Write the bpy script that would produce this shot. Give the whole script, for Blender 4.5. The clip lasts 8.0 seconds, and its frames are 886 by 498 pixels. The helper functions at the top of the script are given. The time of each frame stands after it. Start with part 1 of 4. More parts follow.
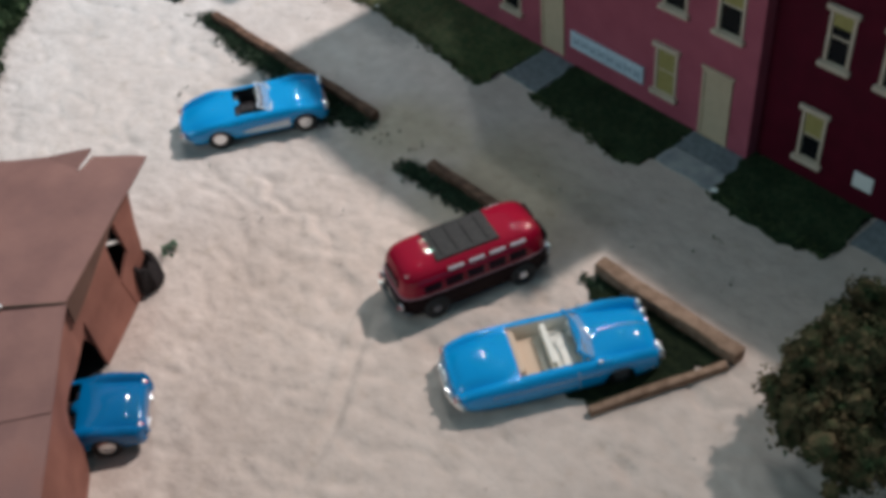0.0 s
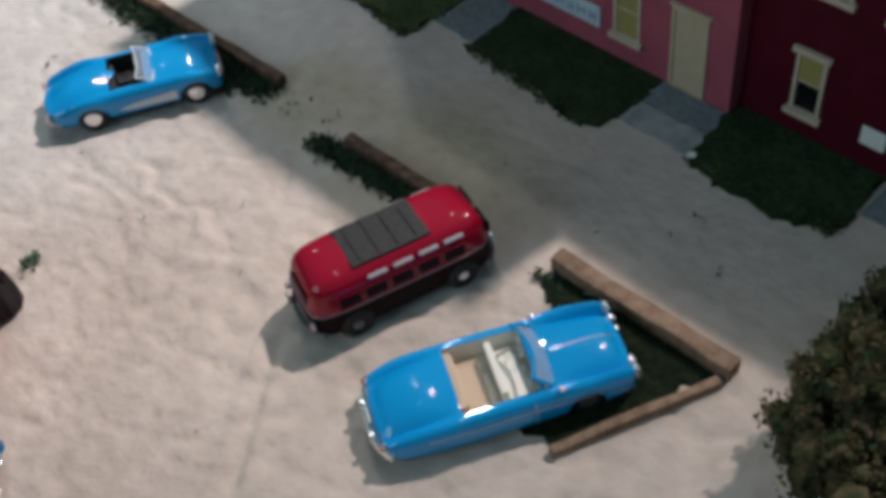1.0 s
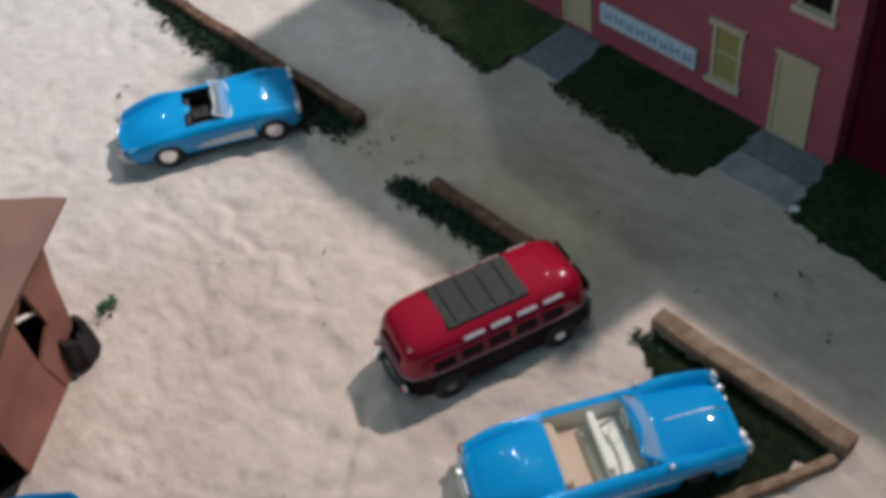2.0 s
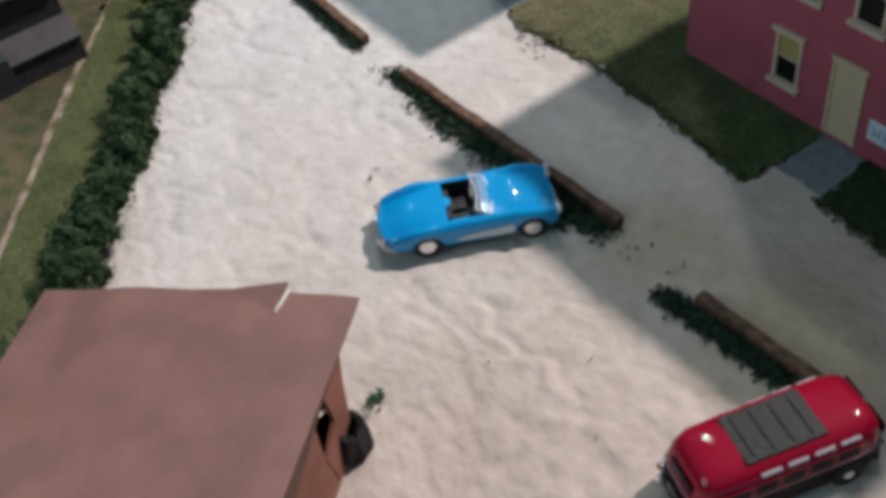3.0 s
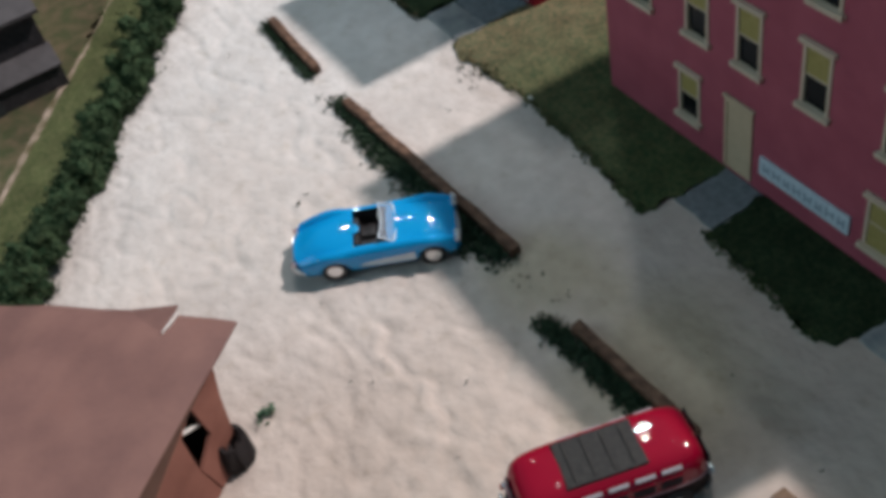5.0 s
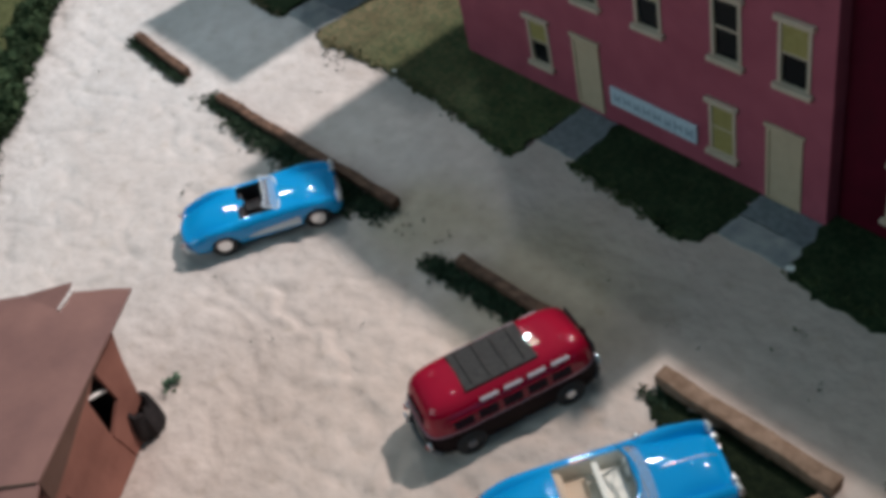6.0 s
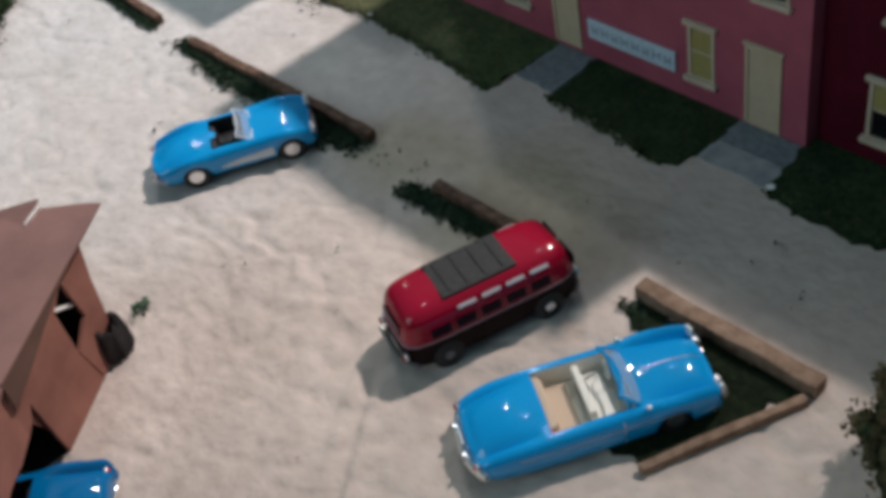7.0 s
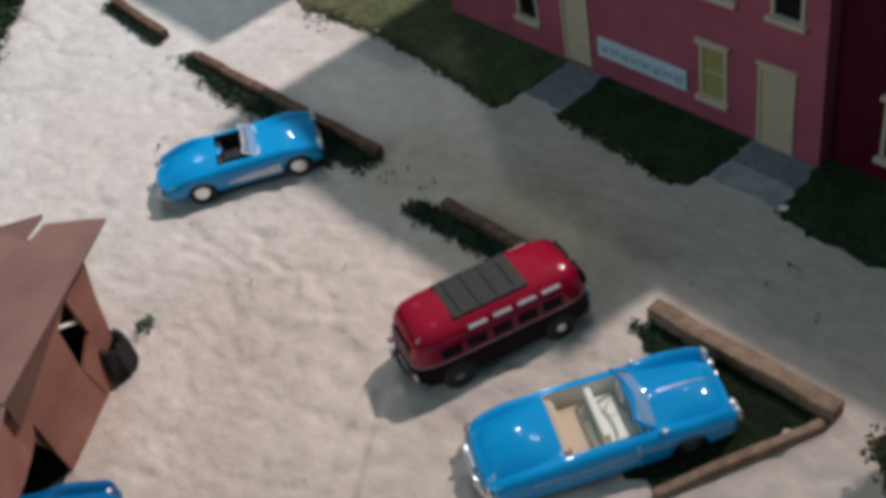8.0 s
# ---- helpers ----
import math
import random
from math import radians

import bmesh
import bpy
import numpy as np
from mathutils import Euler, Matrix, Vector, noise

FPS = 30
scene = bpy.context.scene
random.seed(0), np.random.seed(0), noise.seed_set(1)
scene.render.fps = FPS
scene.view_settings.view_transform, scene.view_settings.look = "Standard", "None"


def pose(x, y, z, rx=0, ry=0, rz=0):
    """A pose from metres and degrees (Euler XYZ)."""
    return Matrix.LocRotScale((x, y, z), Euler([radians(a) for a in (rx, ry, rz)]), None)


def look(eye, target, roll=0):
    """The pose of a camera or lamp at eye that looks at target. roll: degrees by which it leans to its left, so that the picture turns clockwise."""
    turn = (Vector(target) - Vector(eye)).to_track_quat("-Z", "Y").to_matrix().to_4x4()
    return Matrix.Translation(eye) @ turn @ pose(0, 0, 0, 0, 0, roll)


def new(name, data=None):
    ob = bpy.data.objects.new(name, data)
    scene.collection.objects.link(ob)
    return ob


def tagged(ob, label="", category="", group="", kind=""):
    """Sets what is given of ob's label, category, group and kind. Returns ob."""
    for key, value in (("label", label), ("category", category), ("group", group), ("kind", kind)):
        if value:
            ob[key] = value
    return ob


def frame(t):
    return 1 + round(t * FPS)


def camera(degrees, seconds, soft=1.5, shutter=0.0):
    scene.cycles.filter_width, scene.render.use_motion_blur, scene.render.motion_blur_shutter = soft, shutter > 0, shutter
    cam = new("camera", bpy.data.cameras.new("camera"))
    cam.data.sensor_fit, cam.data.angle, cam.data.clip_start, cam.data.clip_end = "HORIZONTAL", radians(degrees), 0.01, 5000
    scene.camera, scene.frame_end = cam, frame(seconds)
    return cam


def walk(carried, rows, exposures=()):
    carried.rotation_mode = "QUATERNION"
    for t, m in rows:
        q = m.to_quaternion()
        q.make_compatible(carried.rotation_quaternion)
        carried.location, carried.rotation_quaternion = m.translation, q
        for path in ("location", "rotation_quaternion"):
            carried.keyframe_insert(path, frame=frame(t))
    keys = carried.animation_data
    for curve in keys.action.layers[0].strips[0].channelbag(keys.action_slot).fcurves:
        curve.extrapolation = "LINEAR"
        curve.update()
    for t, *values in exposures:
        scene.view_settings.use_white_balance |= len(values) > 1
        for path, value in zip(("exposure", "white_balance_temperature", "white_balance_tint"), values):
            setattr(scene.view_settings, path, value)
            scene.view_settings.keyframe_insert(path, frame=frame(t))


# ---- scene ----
# A model village, about 1:87; lengths below are in centimetres, scaled by CM.
CM = 0.01

# ---- camera: seconds, place in metres, turn in degrees ----
ROWS = [
    (0, 0.00099, 0.00763, 0.23515, 45.24, 4.83, 49.05),
    (0.5, -0.02902, 0.01895, 0.21642, 43.87, 5.36, 48.09),
    (1, -0.03377, 0.05006, 0.20089, 41.57, 5.78, 45.73),
    (1.2, -0.03373, 0.05766, 0.19543, 41.70, 6.15, 45.61),
    (2.3, -0.07308, 0.04142, 0.20975, 41.35, 5.59, 49.13),
    (2.5, -0.08296, 0.03383, 0.21326, 41.69, 5.93, 50.84),
    (3, -0.09872, 0.02434, 0.22338, 43.41, 6.29, 53.11),
    (3.5, -0.10265, 0.04007, 0.23862, 43.19, 4.56, 56.97),
    (4, -0.11546, 0.07211, 0.23150, 44.54, 5.94, 61.36),
    (4.5, -0.09280, 0.08203, 0.23233, 44.08, 7.71, 59.93),
    (5, -0.05879, 0.06983, 0.23624, 43.68, 9.57, 57.64),
    (5.2, -0.04815, 0.06691, 0.23404, 43.92, 9.42, 55.89),
    (6.3, -0.02931, 0.04190, 0.21528, 46.03, 10.90, 47.69),
    (6.5, -0.02910, 0.03514, 0.20811, 46.65, 9.83, 48.40),
    (7, -0.02157, 0.03856, 0.19996, 46.39, 10.11, 47.84),
    (7.5, -0.02755, 0.03591, 0.20550, 46.85, 9.20, 48.91),
    (8, -0.02622, 0.03784, 0.19847, 47.30, 9.67, 48.00),
]
cam = camera(43.8, 8.0, soft=4.7)
walk(cam, [(t, pose(x, y, z, rx, ry, rz)) for t, x, y, z, rx, ry, rz in ROWS],
     exposures=[(0.0, 0.10), (1.2, 0.06), (2.3, 0.06), (3.0, 0.06), (4.5, 0.0), (5.2, 0.06), (6.3, 0.04), (8.0, 0.0)])

# ---- light: one key lamp high behind the houses, and the dim cool hall all round ----
world = bpy.data.worlds.new("hall")
scene.world = world
world.use_nodes = True
world.node_tree.nodes["Background"].inputs["Color"].default_value = (0.47, 0.86, 1.08, 1)
world.node_tree.nodes["Background"].inputs["Strength"].default_value = 0.17
# the key: a distant spotlight behind the houses, aimed at the far end of the car park
key = new("key_spot", bpy.data.lights.new("key_spot", "SPOT"))
key.data.energy, key.data.color = 268.0, (1.0, 0.925, 0.905)
key.data.shadow_soft_size, key.data.spot_size, key.data.spot_blend = 0.05, radians(23), 1.0
key.matrix_world = look((-0.04, 1.74, 2.0), (-0.46, 0.16, 0.0))
# a broad cool fill light on the visitors' side, added to brighten house fronts
panel = new("fill_panel", bpy.data.lights.new("fill_panel", "AREA"))
panel.data.shape, panel.data.size, panel.data.energy, panel.data.color = "DISK", 1.3, 11.0, (0.72, 0.93, 1.0)
panel.matrix_world = look((-0.55, -1.85, 1.15), (-0.22, 0.22, 0.0))
# small ceiling lamps of the hall, which glint on the enamel
second = new("ceiling_lamp", bpy.data.lights.new("ceiling_lamp", "AREA"))
second.data.shape, second.data.size, second.data.energy, second.data.color = "DISK", 0.11, 7.0, (0.86, 0.95, 1.0)
second.matrix_world = look((-1.45, 1.02, 1.75), (-0.25, 0.2, 0.0))
for x, y, z in ((-1.7, 0.55, 1.3), (-1.1, 0.9, 1.8), (-0.7, 1.1, 1.9), (-1.9, 1.2, 1.5), (-0.5, 0.4, 2.1)):
    bulb = new("ceiling_lamp", bpy.data.lights.new("ceiling_lamp", "AREA"))
    bulb.data.shape, bulb.data.size, bulb.data.energy, bulb.data.color = "DISK", 0.045, 0.6, (1.0, 0.97, 0.92)
    bulb.matrix_world = look((x, y, z), (-0.22, 0.14, 0))

# ---- materials ----
def mat(name, color, rough=0.6, metal=0.0, color2=None, scale=200.0, bump=0.0, bump_scale=600.0, coat=0.0, spec=0.5, blotch=0.0, random_tint=0.0):
    """A node material: two colours mixed by fine noise, larger blotches and relief; scales are per metre."""
    m = bpy.data.materials.new(name)
    m.use_nodes = True
    nt = m.node_tree
    b = nt.nodes["Principled BSDF"]
    b.inputs["Roughness"].default_value = rough
    b.inputs["Metallic"].default_value = metal
    b.inputs["Coat Weight"].default_value = coat
    b.inputs["Coat Roughness"].default_value = 0.04
    b.inputs["Specular IOR Level"].default_value = spec
    co = nt.nodes.new("ShaderNodeTexCoord")
    def tex(sc, detail=4.0):
        n = nt.nodes.new("ShaderNodeTexNoise")
        n.inputs["Scale"].default_value, n.inputs["Detail"].default_value = sc, detail
        nt.links.new(co.outputs["Object"], n.inputs["Vector"])
        return n
    def mix(fac, a, bb, mode="MIX"):
        n = nt.nodes.new("ShaderNodeMix")
        n.data_type, n.blend_type = "RGBA", mode
        for sock, v in (("Factor", fac), (6, a), (7, bb)):
            s = n.inputs[0] if sock == "Factor" else n.inputs[sock]
            if hasattr(v, "is_linked"):
                nt.links.new(v, s)
            else:
                s.default_value = v
        return n.outputs[2]
    c = (*color, 1)
    out = None
    if color2:
        r = nt.nodes.new("ShaderNodeValToRGB")
        r.color_ramp.elements[0].position, r.color_ramp.elements[1].position = 0.35, 0.68
        r.color_ramp.elements[0].color, r.color_ramp.elements[1].color = c, (*color2, 1)
        nt.links.new(tex(scale).outputs["Fac"], r.inputs["Fac"])
        out = r.outputs["Color"]
    if blotch:
        g = nt.nodes.new("ShaderNodeMapRange")
        g.inputs["From Min"].default_value, g.inputs["From Max"].default_value = 0.3, 0.7
        g.inputs["To Min"].default_value, g.inputs["To Max"].default_value = 1 - blotch, 1 + blotch * 0.5
        nt.links.new(tex(scale * 0.13, 3.0).outputs["Fac"], g.inputs["Value"])
        out = mix(1.0, out if out else c, g.outputs["Result"], "MULTIPLY")
    if random_tint:
        info = nt.nodes.new("ShaderNodeNewGeometry")
        g = nt.nodes.new("ShaderNodeMapRange")
        g.inputs["To Min"].default_value, g.inputs["To Max"].default_value = 1 - random_tint, 1 + random_tint
        nt.links.new(info.outputs["Random Per Island"], g.inputs["Value"])
        out = mix(1.0, out if out else c, g.outputs["Result"], "MULTIPLY")
    if out:
        nt.links.new(out, b.inputs["Base Color"])
    else:
        b.inputs["Base Color"].default_value = c
    if bump:
        bn = nt.nodes.new("ShaderNodeBump")
        bn.inputs["Strength"].default_value, bn.inputs["Distance"].default_value = bump, 0.001
        nt.links.new(tex(bump_scale, 6.0).outputs["Fac"], bn.inputs["Height"])
        nt.links.new(bn.outputs["Normal"], b.inputs["Normal"])
    return m


def glass(name, tint, rough=0.03, alpha=0.35):
    m = mat(name, tint, rough)
    m.node_tree.nodes["Principled BSDF"].inputs["Alpha"].default_value = alpha
    return m


SAND = mat("plaster_sand", (0.565, 0.525, 0.505), 0.95, color2=(0.65, 0.61, 0.592), scale=170, bump=0.55, bump_scale=400, blotch=0.12, spec=0.2)
GRASS = mat("turf_fibre", (0.040, 0.078, 0.034), 0.95, color2=(0.115, 0.128, 0.058), scale=900, bump=1.0, bump_scale=1500, blotch=0.25, spec=0.1)
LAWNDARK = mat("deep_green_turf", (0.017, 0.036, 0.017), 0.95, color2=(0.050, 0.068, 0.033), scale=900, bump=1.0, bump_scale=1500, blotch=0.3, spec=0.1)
VERGE = mat("light_turf", (0.075, 0.092, 0.036), 0.95, color2=(0.135, 0.135, 0.065), scale=700, bump=1.0, bump_scale=1500, blotch=0.25, spec=0.1)
FIELD = mat("dry_turf", (0.075, 0.085, 0.04), 0.95, color2=(0.16, 0.12, 0.075), scale=160, bump=1.0, bump_scale=1200, blotch=0.35, spec=0.1)
EARTH = mat("bare_earth", (0.13, 0.105, 0.06), 0.95, color2=(0.42, 0.32, 0.26), scale=120, bump=0.8, spec=0.1)
PALECRETE = mat("worn_concrete", (0.24, 0.26, 0.275), 0.9, color2=(0.42, 0.42, 0.41), scale=160, bump=0.6, bump_scale=900, blotch=0.15, spec=0.2)
CONCRETE = mat("concrete_path", (0.15, 0.17, 0.185), 0.9, color2=(0.225, 0.245, 0.262), scale=500, bump=0.4, bump_scale=1500, blotch=0.1, spec=0.2)
PINK = mat("pink_painted_card", (0.345, 0.078, 0.113), 0.75, color2=(0.405, 0.098, 0.136), scale=90, bump=0.12, bump_scale=900, blotch=0.08, spec=0.25)
RED = mat("deep_red_card", (0.20, 0.004, 0.018), 0.7, color2=(0.25, 0.006, 0.022), scale=120, bump=0.12, bump_scale=900, blotch=0.08, spec=0.25)
CRIMSONCARD = mat("dark_crimson_card", (0.066, 0.001, 0.010), 0.7, color2=(0.088, 0.0015, 0.013), scale=120, bump=0.12, bump_scale=900, blotch=0.12, spec=0.2)
ROOFING = mat("grey_roofing", (0.16, 0.15, 0.15), 0.9, color2=(0.20, 0.19, 0.19), scale=300, bump=0.3, spec=0.2)
TRIM = mat("cream_trim", (0.54, 0.42, 0.32), 0.7, color2=(0.60, 0.48, 0.37), scale=400, bump=0.1, spec=0.3)
BLIND = mat("yellow_blind", (0.32, 0.26, 0.09), 0.8, color2=(0.38, 0.31, 0.12), scale=500, spec=0.2)
PANE = mat("dark_pane", (0.008, 0.008, 0.010), 0.2, spec=0.2)
DOOR = mat("tan_door", (0.50, 0.39, 0.27), 0.7, color2=(0.56, 0.44, 0.31), scale=300, bump=0.1, spec=0.3)
LOG = mat("stained_timber", (0.082, 0.044, 0.030), 0.8, color2=(0.185, 0.105, 0.070), scale=350, bump=0.5, bump_scale=900, blotch=0.2, spec=0.25)
TIMBER = mat("raw_timber", (0.19, 0.115, 0.075), 0.8, color2=(0.31, 0.20, 0.14), scale=350, bump=0.4, bump_scale=900, blotch=0.15, spec=0.25)
CARD = mat("brown_card_roof", (0.215, 0.108, 0.094), 0.6, color2=(0.275, 0.14, 0.117), scale=80, bump=0.15, bump_scale=500, blotch=0.12, spec=0.35)
# darker copy of the roof card, with the eave fold's shade painted in
FOLD = mat("shaded_fold_card", (0.115, 0.060, 0.044), 0.7, color2=(0.145, 0.078, 0.058), scale=90, bump=0.15, bump_scale=500, spec=0.3)
CARDWALL = mat("salmon_card_wall", (0.24, 0.095, 0.070), 0.7, color2=(0.33, 0.138, 0.102), scale=90, bump=0.15, bump_scale=500, blotch=0.15, spec=0.3)
PAPER = mat("torn_paper_edge", (0.75, 0.70, 0.66), 0.8, color2=(0.8, 0.76, 0.72), scale=400)
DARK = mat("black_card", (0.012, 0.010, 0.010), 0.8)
TAR = mat("burnt_wood", (0.010, 0.007, 0.008), 0.85, color2=(0.024, 0.016, 0.016), scale=900, bump=0.8, bump_scale=1500)
BLUE = mat("blue_enamel", (0.0, 0.28, 0.62), 0.45, color2=(0.0, 0.29, 0.64), scale=60, coat=1.0, spec=0.05)
CRIMSON = mat("red_enamel", (0.30, 0.001, 0.020), 0.5, color2=(0.32, 0.002, 0.023), scale=60, coat=0.75, spec=0.05)
MAROON = mat("dark_maroon_enamel", (0.008, 0.002, 0.003), 0.5, color2=(0.010, 0.002, 0.003), scale=60, coat=0.06, spec=0.05)
CHROME = mat("chrome", (0.82, 0.82, 0.82), 0.28, metal=1.0)
SILVER = mat("silver_paint", (0.56, 0.62, 0.68), 0.4, color2=(0.60, 0.66, 0.71), scale=200)
TYRE = mat("black_rubber", (0.014, 0.014, 0.015), 0.75)
CREAM = mat("cream_vinyl", (0.80, 0.75, 0.66), 0.6)
TAN = mat("tan_vinyl", (0.58, 0.43, 0.31), 0.65)
BLACKIN = mat("black_vinyl", (0.02, 0.016, 0.018), 0.55)
CANVAS = mat("grey_folding_top", (0.009, 0.007, 0.007), 0.62, color2=(0.022, 0.019, 0.016), scale=700, bump=0.3)
BUSGLASS = mat("dark_bus_window", (0.014, 0.002, 0.009), 0.3, spec=0.08)
CLEAR = glass("windscreen_glass", (0.36, 0.40, 0.46), 0.05, 0.30)
STRIP = mat("dull_pink_strip", (0.42, 0.24, 0.28), 0.45)
DULL = mat("dull_plated_metal", (0.16, 0.16, 0.17), 0.4, metal=0.6)
LENS_RED = mat("red_lens", (0.45, 0.01, 0.01), 0.15)
LENS = mat("headlamp_lens", (0.8, 0.8, 0.78), 0.1, coat=0.5)
SIGN = mat("pale_blue_sign", (0.50, 0.60, 0.68), 0.6, color2=(0.56, 0.66, 0.73), scale=300)
INK = mat("grey_blue_ink", (0.26, 0.33, 0.42), 0.7)
WHITE = mat("white_enamel_plate", (0.75, 0.75, 0.72), 0.5)
FOLIAGE = mat("green_foam_foliage", (0.020, 0.045, 0.022), 0.95, color2=(0.060, 0.084, 0.042), scale=600, bump=0.9, bump_scale=1400, spec=0.1, random_tint=0.35)
OLIVE = mat("brown_green_foliage", (0.034, 0.054, 0.024), 0.95, color2=(0.14, 0.095, 0.052), scale=260, bump=0.9, bump_scale=1400, spec=0.1, random_tint=0.4)
TUFT = mat("green_tuft_fibre", (0.045, 0.11, 0.065), 0.95, color2=(0.09, 0.17, 0.10), scale=700, bump=0.6, spec=0.1)
BARK = mat("twig_bark", (0.09, 0.06, 0.04), 0.9, color2=(0.13, 0.09, 0.06), scale=800, bump=0.6)
SLATE = mat("charcoal_shingle", (0.028, 0.024, 0.028), 0.85, color2=(0.045, 0.04, 0.044), scale=400, bump=0.3)
GREYWALL = mat("grey_card_wall", (0.030, 0.034, 0.036), 0.85, color2=(0.042, 0.046, 0.048), scale=300, bump=0.2)
GREYTOP = mat("mid_grey_roof", (0.06, 0.052, 0.055), 0.8, color2=(0.08, 0.07, 0.073), scale=200, bump=0.2)
DEEPBLUE = mat("deep_blue_enamel", (0.0, 0.135, 0.34), 0.42, color2=(0.0, 0.145, 0.36), scale=60, coat=1.0, spec=0.05)
SKYLIGHT = mat("pale_skylight_glass", (0.55, 0.5, 0.52), 0.25)
MOSS = mat("dark_green_crumb", (0.024, 0.044, 0.027), 0.95, color2=(0.058, 0.084, 0.050), scale=700, bump=0.8, bump_scale=1500, spec=0.1, random_tint=0.35)
MOSSTURF = mat("dark_turf", (0.008, 0.014, 0.007), 0.95, color2=(0.020, 0.028, 0.013), scale=500, bump=1.0, bump_scale=1300, blotch=0.3, spec=0.1)


def specks(m, scale, dark):
    """Small darker grains and stains in a surface."""
    nt = m.node_tree
    b = nt.nodes["Principled BSDF"]
    src = b.inputs["Base Color"].links[0].from_socket
    co = nt.nodes.new("ShaderNodeTexCoord")
    n = nt.nodes.new("ShaderNodeTexNoise")
    n.inputs["Scale"].default_value, n.inputs["Detail"].default_value, n.inputs["Roughness"].default_value = scale, 4.0, 0.6
    nt.links.new(co.outputs["Object"], n.inputs["Vector"])
    r = nt.nodes.new("ShaderNodeMapRange")
    r.inputs["From Min"].default_value, r.inputs["From Max"].default_value = 0.58, 0.74
    nt.links.new(n.outputs["Fac"], r.inputs["Value"])
    mixer = nt.nodes.new("ShaderNodeMix")
    mixer.data_type, mixer.blend_type = "RGBA", "MULTIPLY"
    mixer.inputs[7].default_value = (*dark, 1)
    nt.links.new(r.outputs["Result"], mixer.inputs[0])
    nt.links.new(src, mixer.inputs[6])
    nt.links.new(mixer.outputs[2], b.inputs["Base Color"])


specks(SAND, 150.0, (0.87, 0.85, 0.81))
specks(PINK, 60.0, (0.86, 0.84, 0.86))
specks(CARD, 40.0, (0.90, 0.82, 0.80))


def tan_wash(m, x0, x1, tint):
    """A broad wash of another tint over one end of a surface, with an uneven border."""
    nt = m.node_tree
    b = nt.nodes["Principled BSDF"]
    src = b.inputs["Base Color"].links[0].from_socket
    co = nt.nodes.new("ShaderNodeTexCoord")
    sep = nt.nodes.new("ShaderNodeSeparateXYZ")
    nt.links.new(co.outputs["Object"], sep.inputs["Vector"])
    wob = nt.nodes.new("ShaderNodeTexNoise")
    wob.inputs["Scale"].default_value, wob.inputs["Detail"].default_value = 14.0, 5.0
    nt.links.new(co.outputs["Object"], wob.inputs["Vector"])
    add = nt.nodes.new("ShaderNodeMath")
    add.operation = "MULTIPLY_ADD"
    add.inputs[1].default_value = 0.16
    nt.links.new(wob.outputs["Fac"], add.inputs[0])
    nt.links.new(sep.outputs["X"], add.inputs[2])
    ramp = nt.nodes.new("ShaderNodeMapRange")
    ramp.inputs["From Min"].default_value, ramp.inputs["From Max"].default_value = x0 + 0.08, x1 + 0.08
    nt.links.new(add.outputs["Value"], ramp.inputs["Value"])
    mixer = nt.nodes.new("ShaderNodeMix")
    mixer.data_type, mixer.blend_type = "RGBA", "MULTIPLY"
    mixer.inputs[7].default_value = (*tint, 1)
    nt.links.new(ramp.outputs["Result"], mixer.inputs[0])
    nt.links.new(src, mixer.inputs[6])
    nt.links.new(mixer.outputs[2], b.inputs["Base Color"])




def stain(m, cx, cy, size, tint):
    """A faint dirty stain with a ragged border."""
    nt = m.node_tree
    b = nt.nodes["Principled BSDF"]
    src = b.inputs["Base Color"].links[0].from_socket
    co = nt.nodes.new("ShaderNodeTexCoord")
    wob = nt.nodes.new("ShaderNodeTexNoise")
    wob.inputs["Scale"].default_value, wob.inputs["Detail"].default_value = 30.0, 5.0
    nt.links.new(co.outputs["Object"], wob.inputs["Vector"])
    far = nt.nodes.new("ShaderNodeVectorMath")
    far.operation = "DISTANCE"
    far.inputs[1].default_value = (cx, cy, 0)
    nt.links.new(co.outputs["Object"], far.inputs[0])
    add = nt.nodes.new("ShaderNodeMath")
    add.operation = "MULTIPLY_ADD"
    add.inputs[1].default_value = size
    nt.links.new(wob.outputs["Fac"], add.inputs[0])
    nt.links.new(far.outputs["Value"], add.inputs[2])
    ramp = nt.nodes.new("ShaderNodeMapRange")
    ramp.inputs["From Min"].default_value, ramp.inputs["From Max"].default_value = 1.6 * size, 0.9 * size
    nt.links.new(add.outputs["Value"], ramp.inputs["Value"])
    mixer = nt.nodes.new("ShaderNodeMix")
    mixer.data_type, mixer.blend_type = "RGBA", "MULTIPLY"
    mixer.inputs[7].default_value = (*tint, 1)
    nt.links.new(ramp.outputs["Result"], mixer.inputs[0])
    nt.links.new(src, mixer.inputs[6])
    nt.links.new(mixer.outputs[2], b.inputs["Base Color"])


# the long lawn's open end is tinted lighter: its lit part put into colour
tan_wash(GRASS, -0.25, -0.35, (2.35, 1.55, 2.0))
tan_wash(SAND, -0.40, -0.20, (0.92, 0.80, 0.72))
stain(SAND, -0.195, 0.180, 0.035, (0.84, 0.83, 0.72))
stain(SAND, -0.245, 0.178, 0.022, (0.84, 0.83, 0.72))

# ---- builders ----
def thing(name, x, y, z=0.0, turn=0.0, label="", category="", group="", kind=""):
    """An Empty at a thing's base; its parts are in its own axes."""
    ob = new(name)
    ob.empty_display_size = 0.005
    ob.matrix_world = pose(x * CM, y * CM, z * CM, 0, 0, turn)
    return tagged(ob, label, category, group, kind)


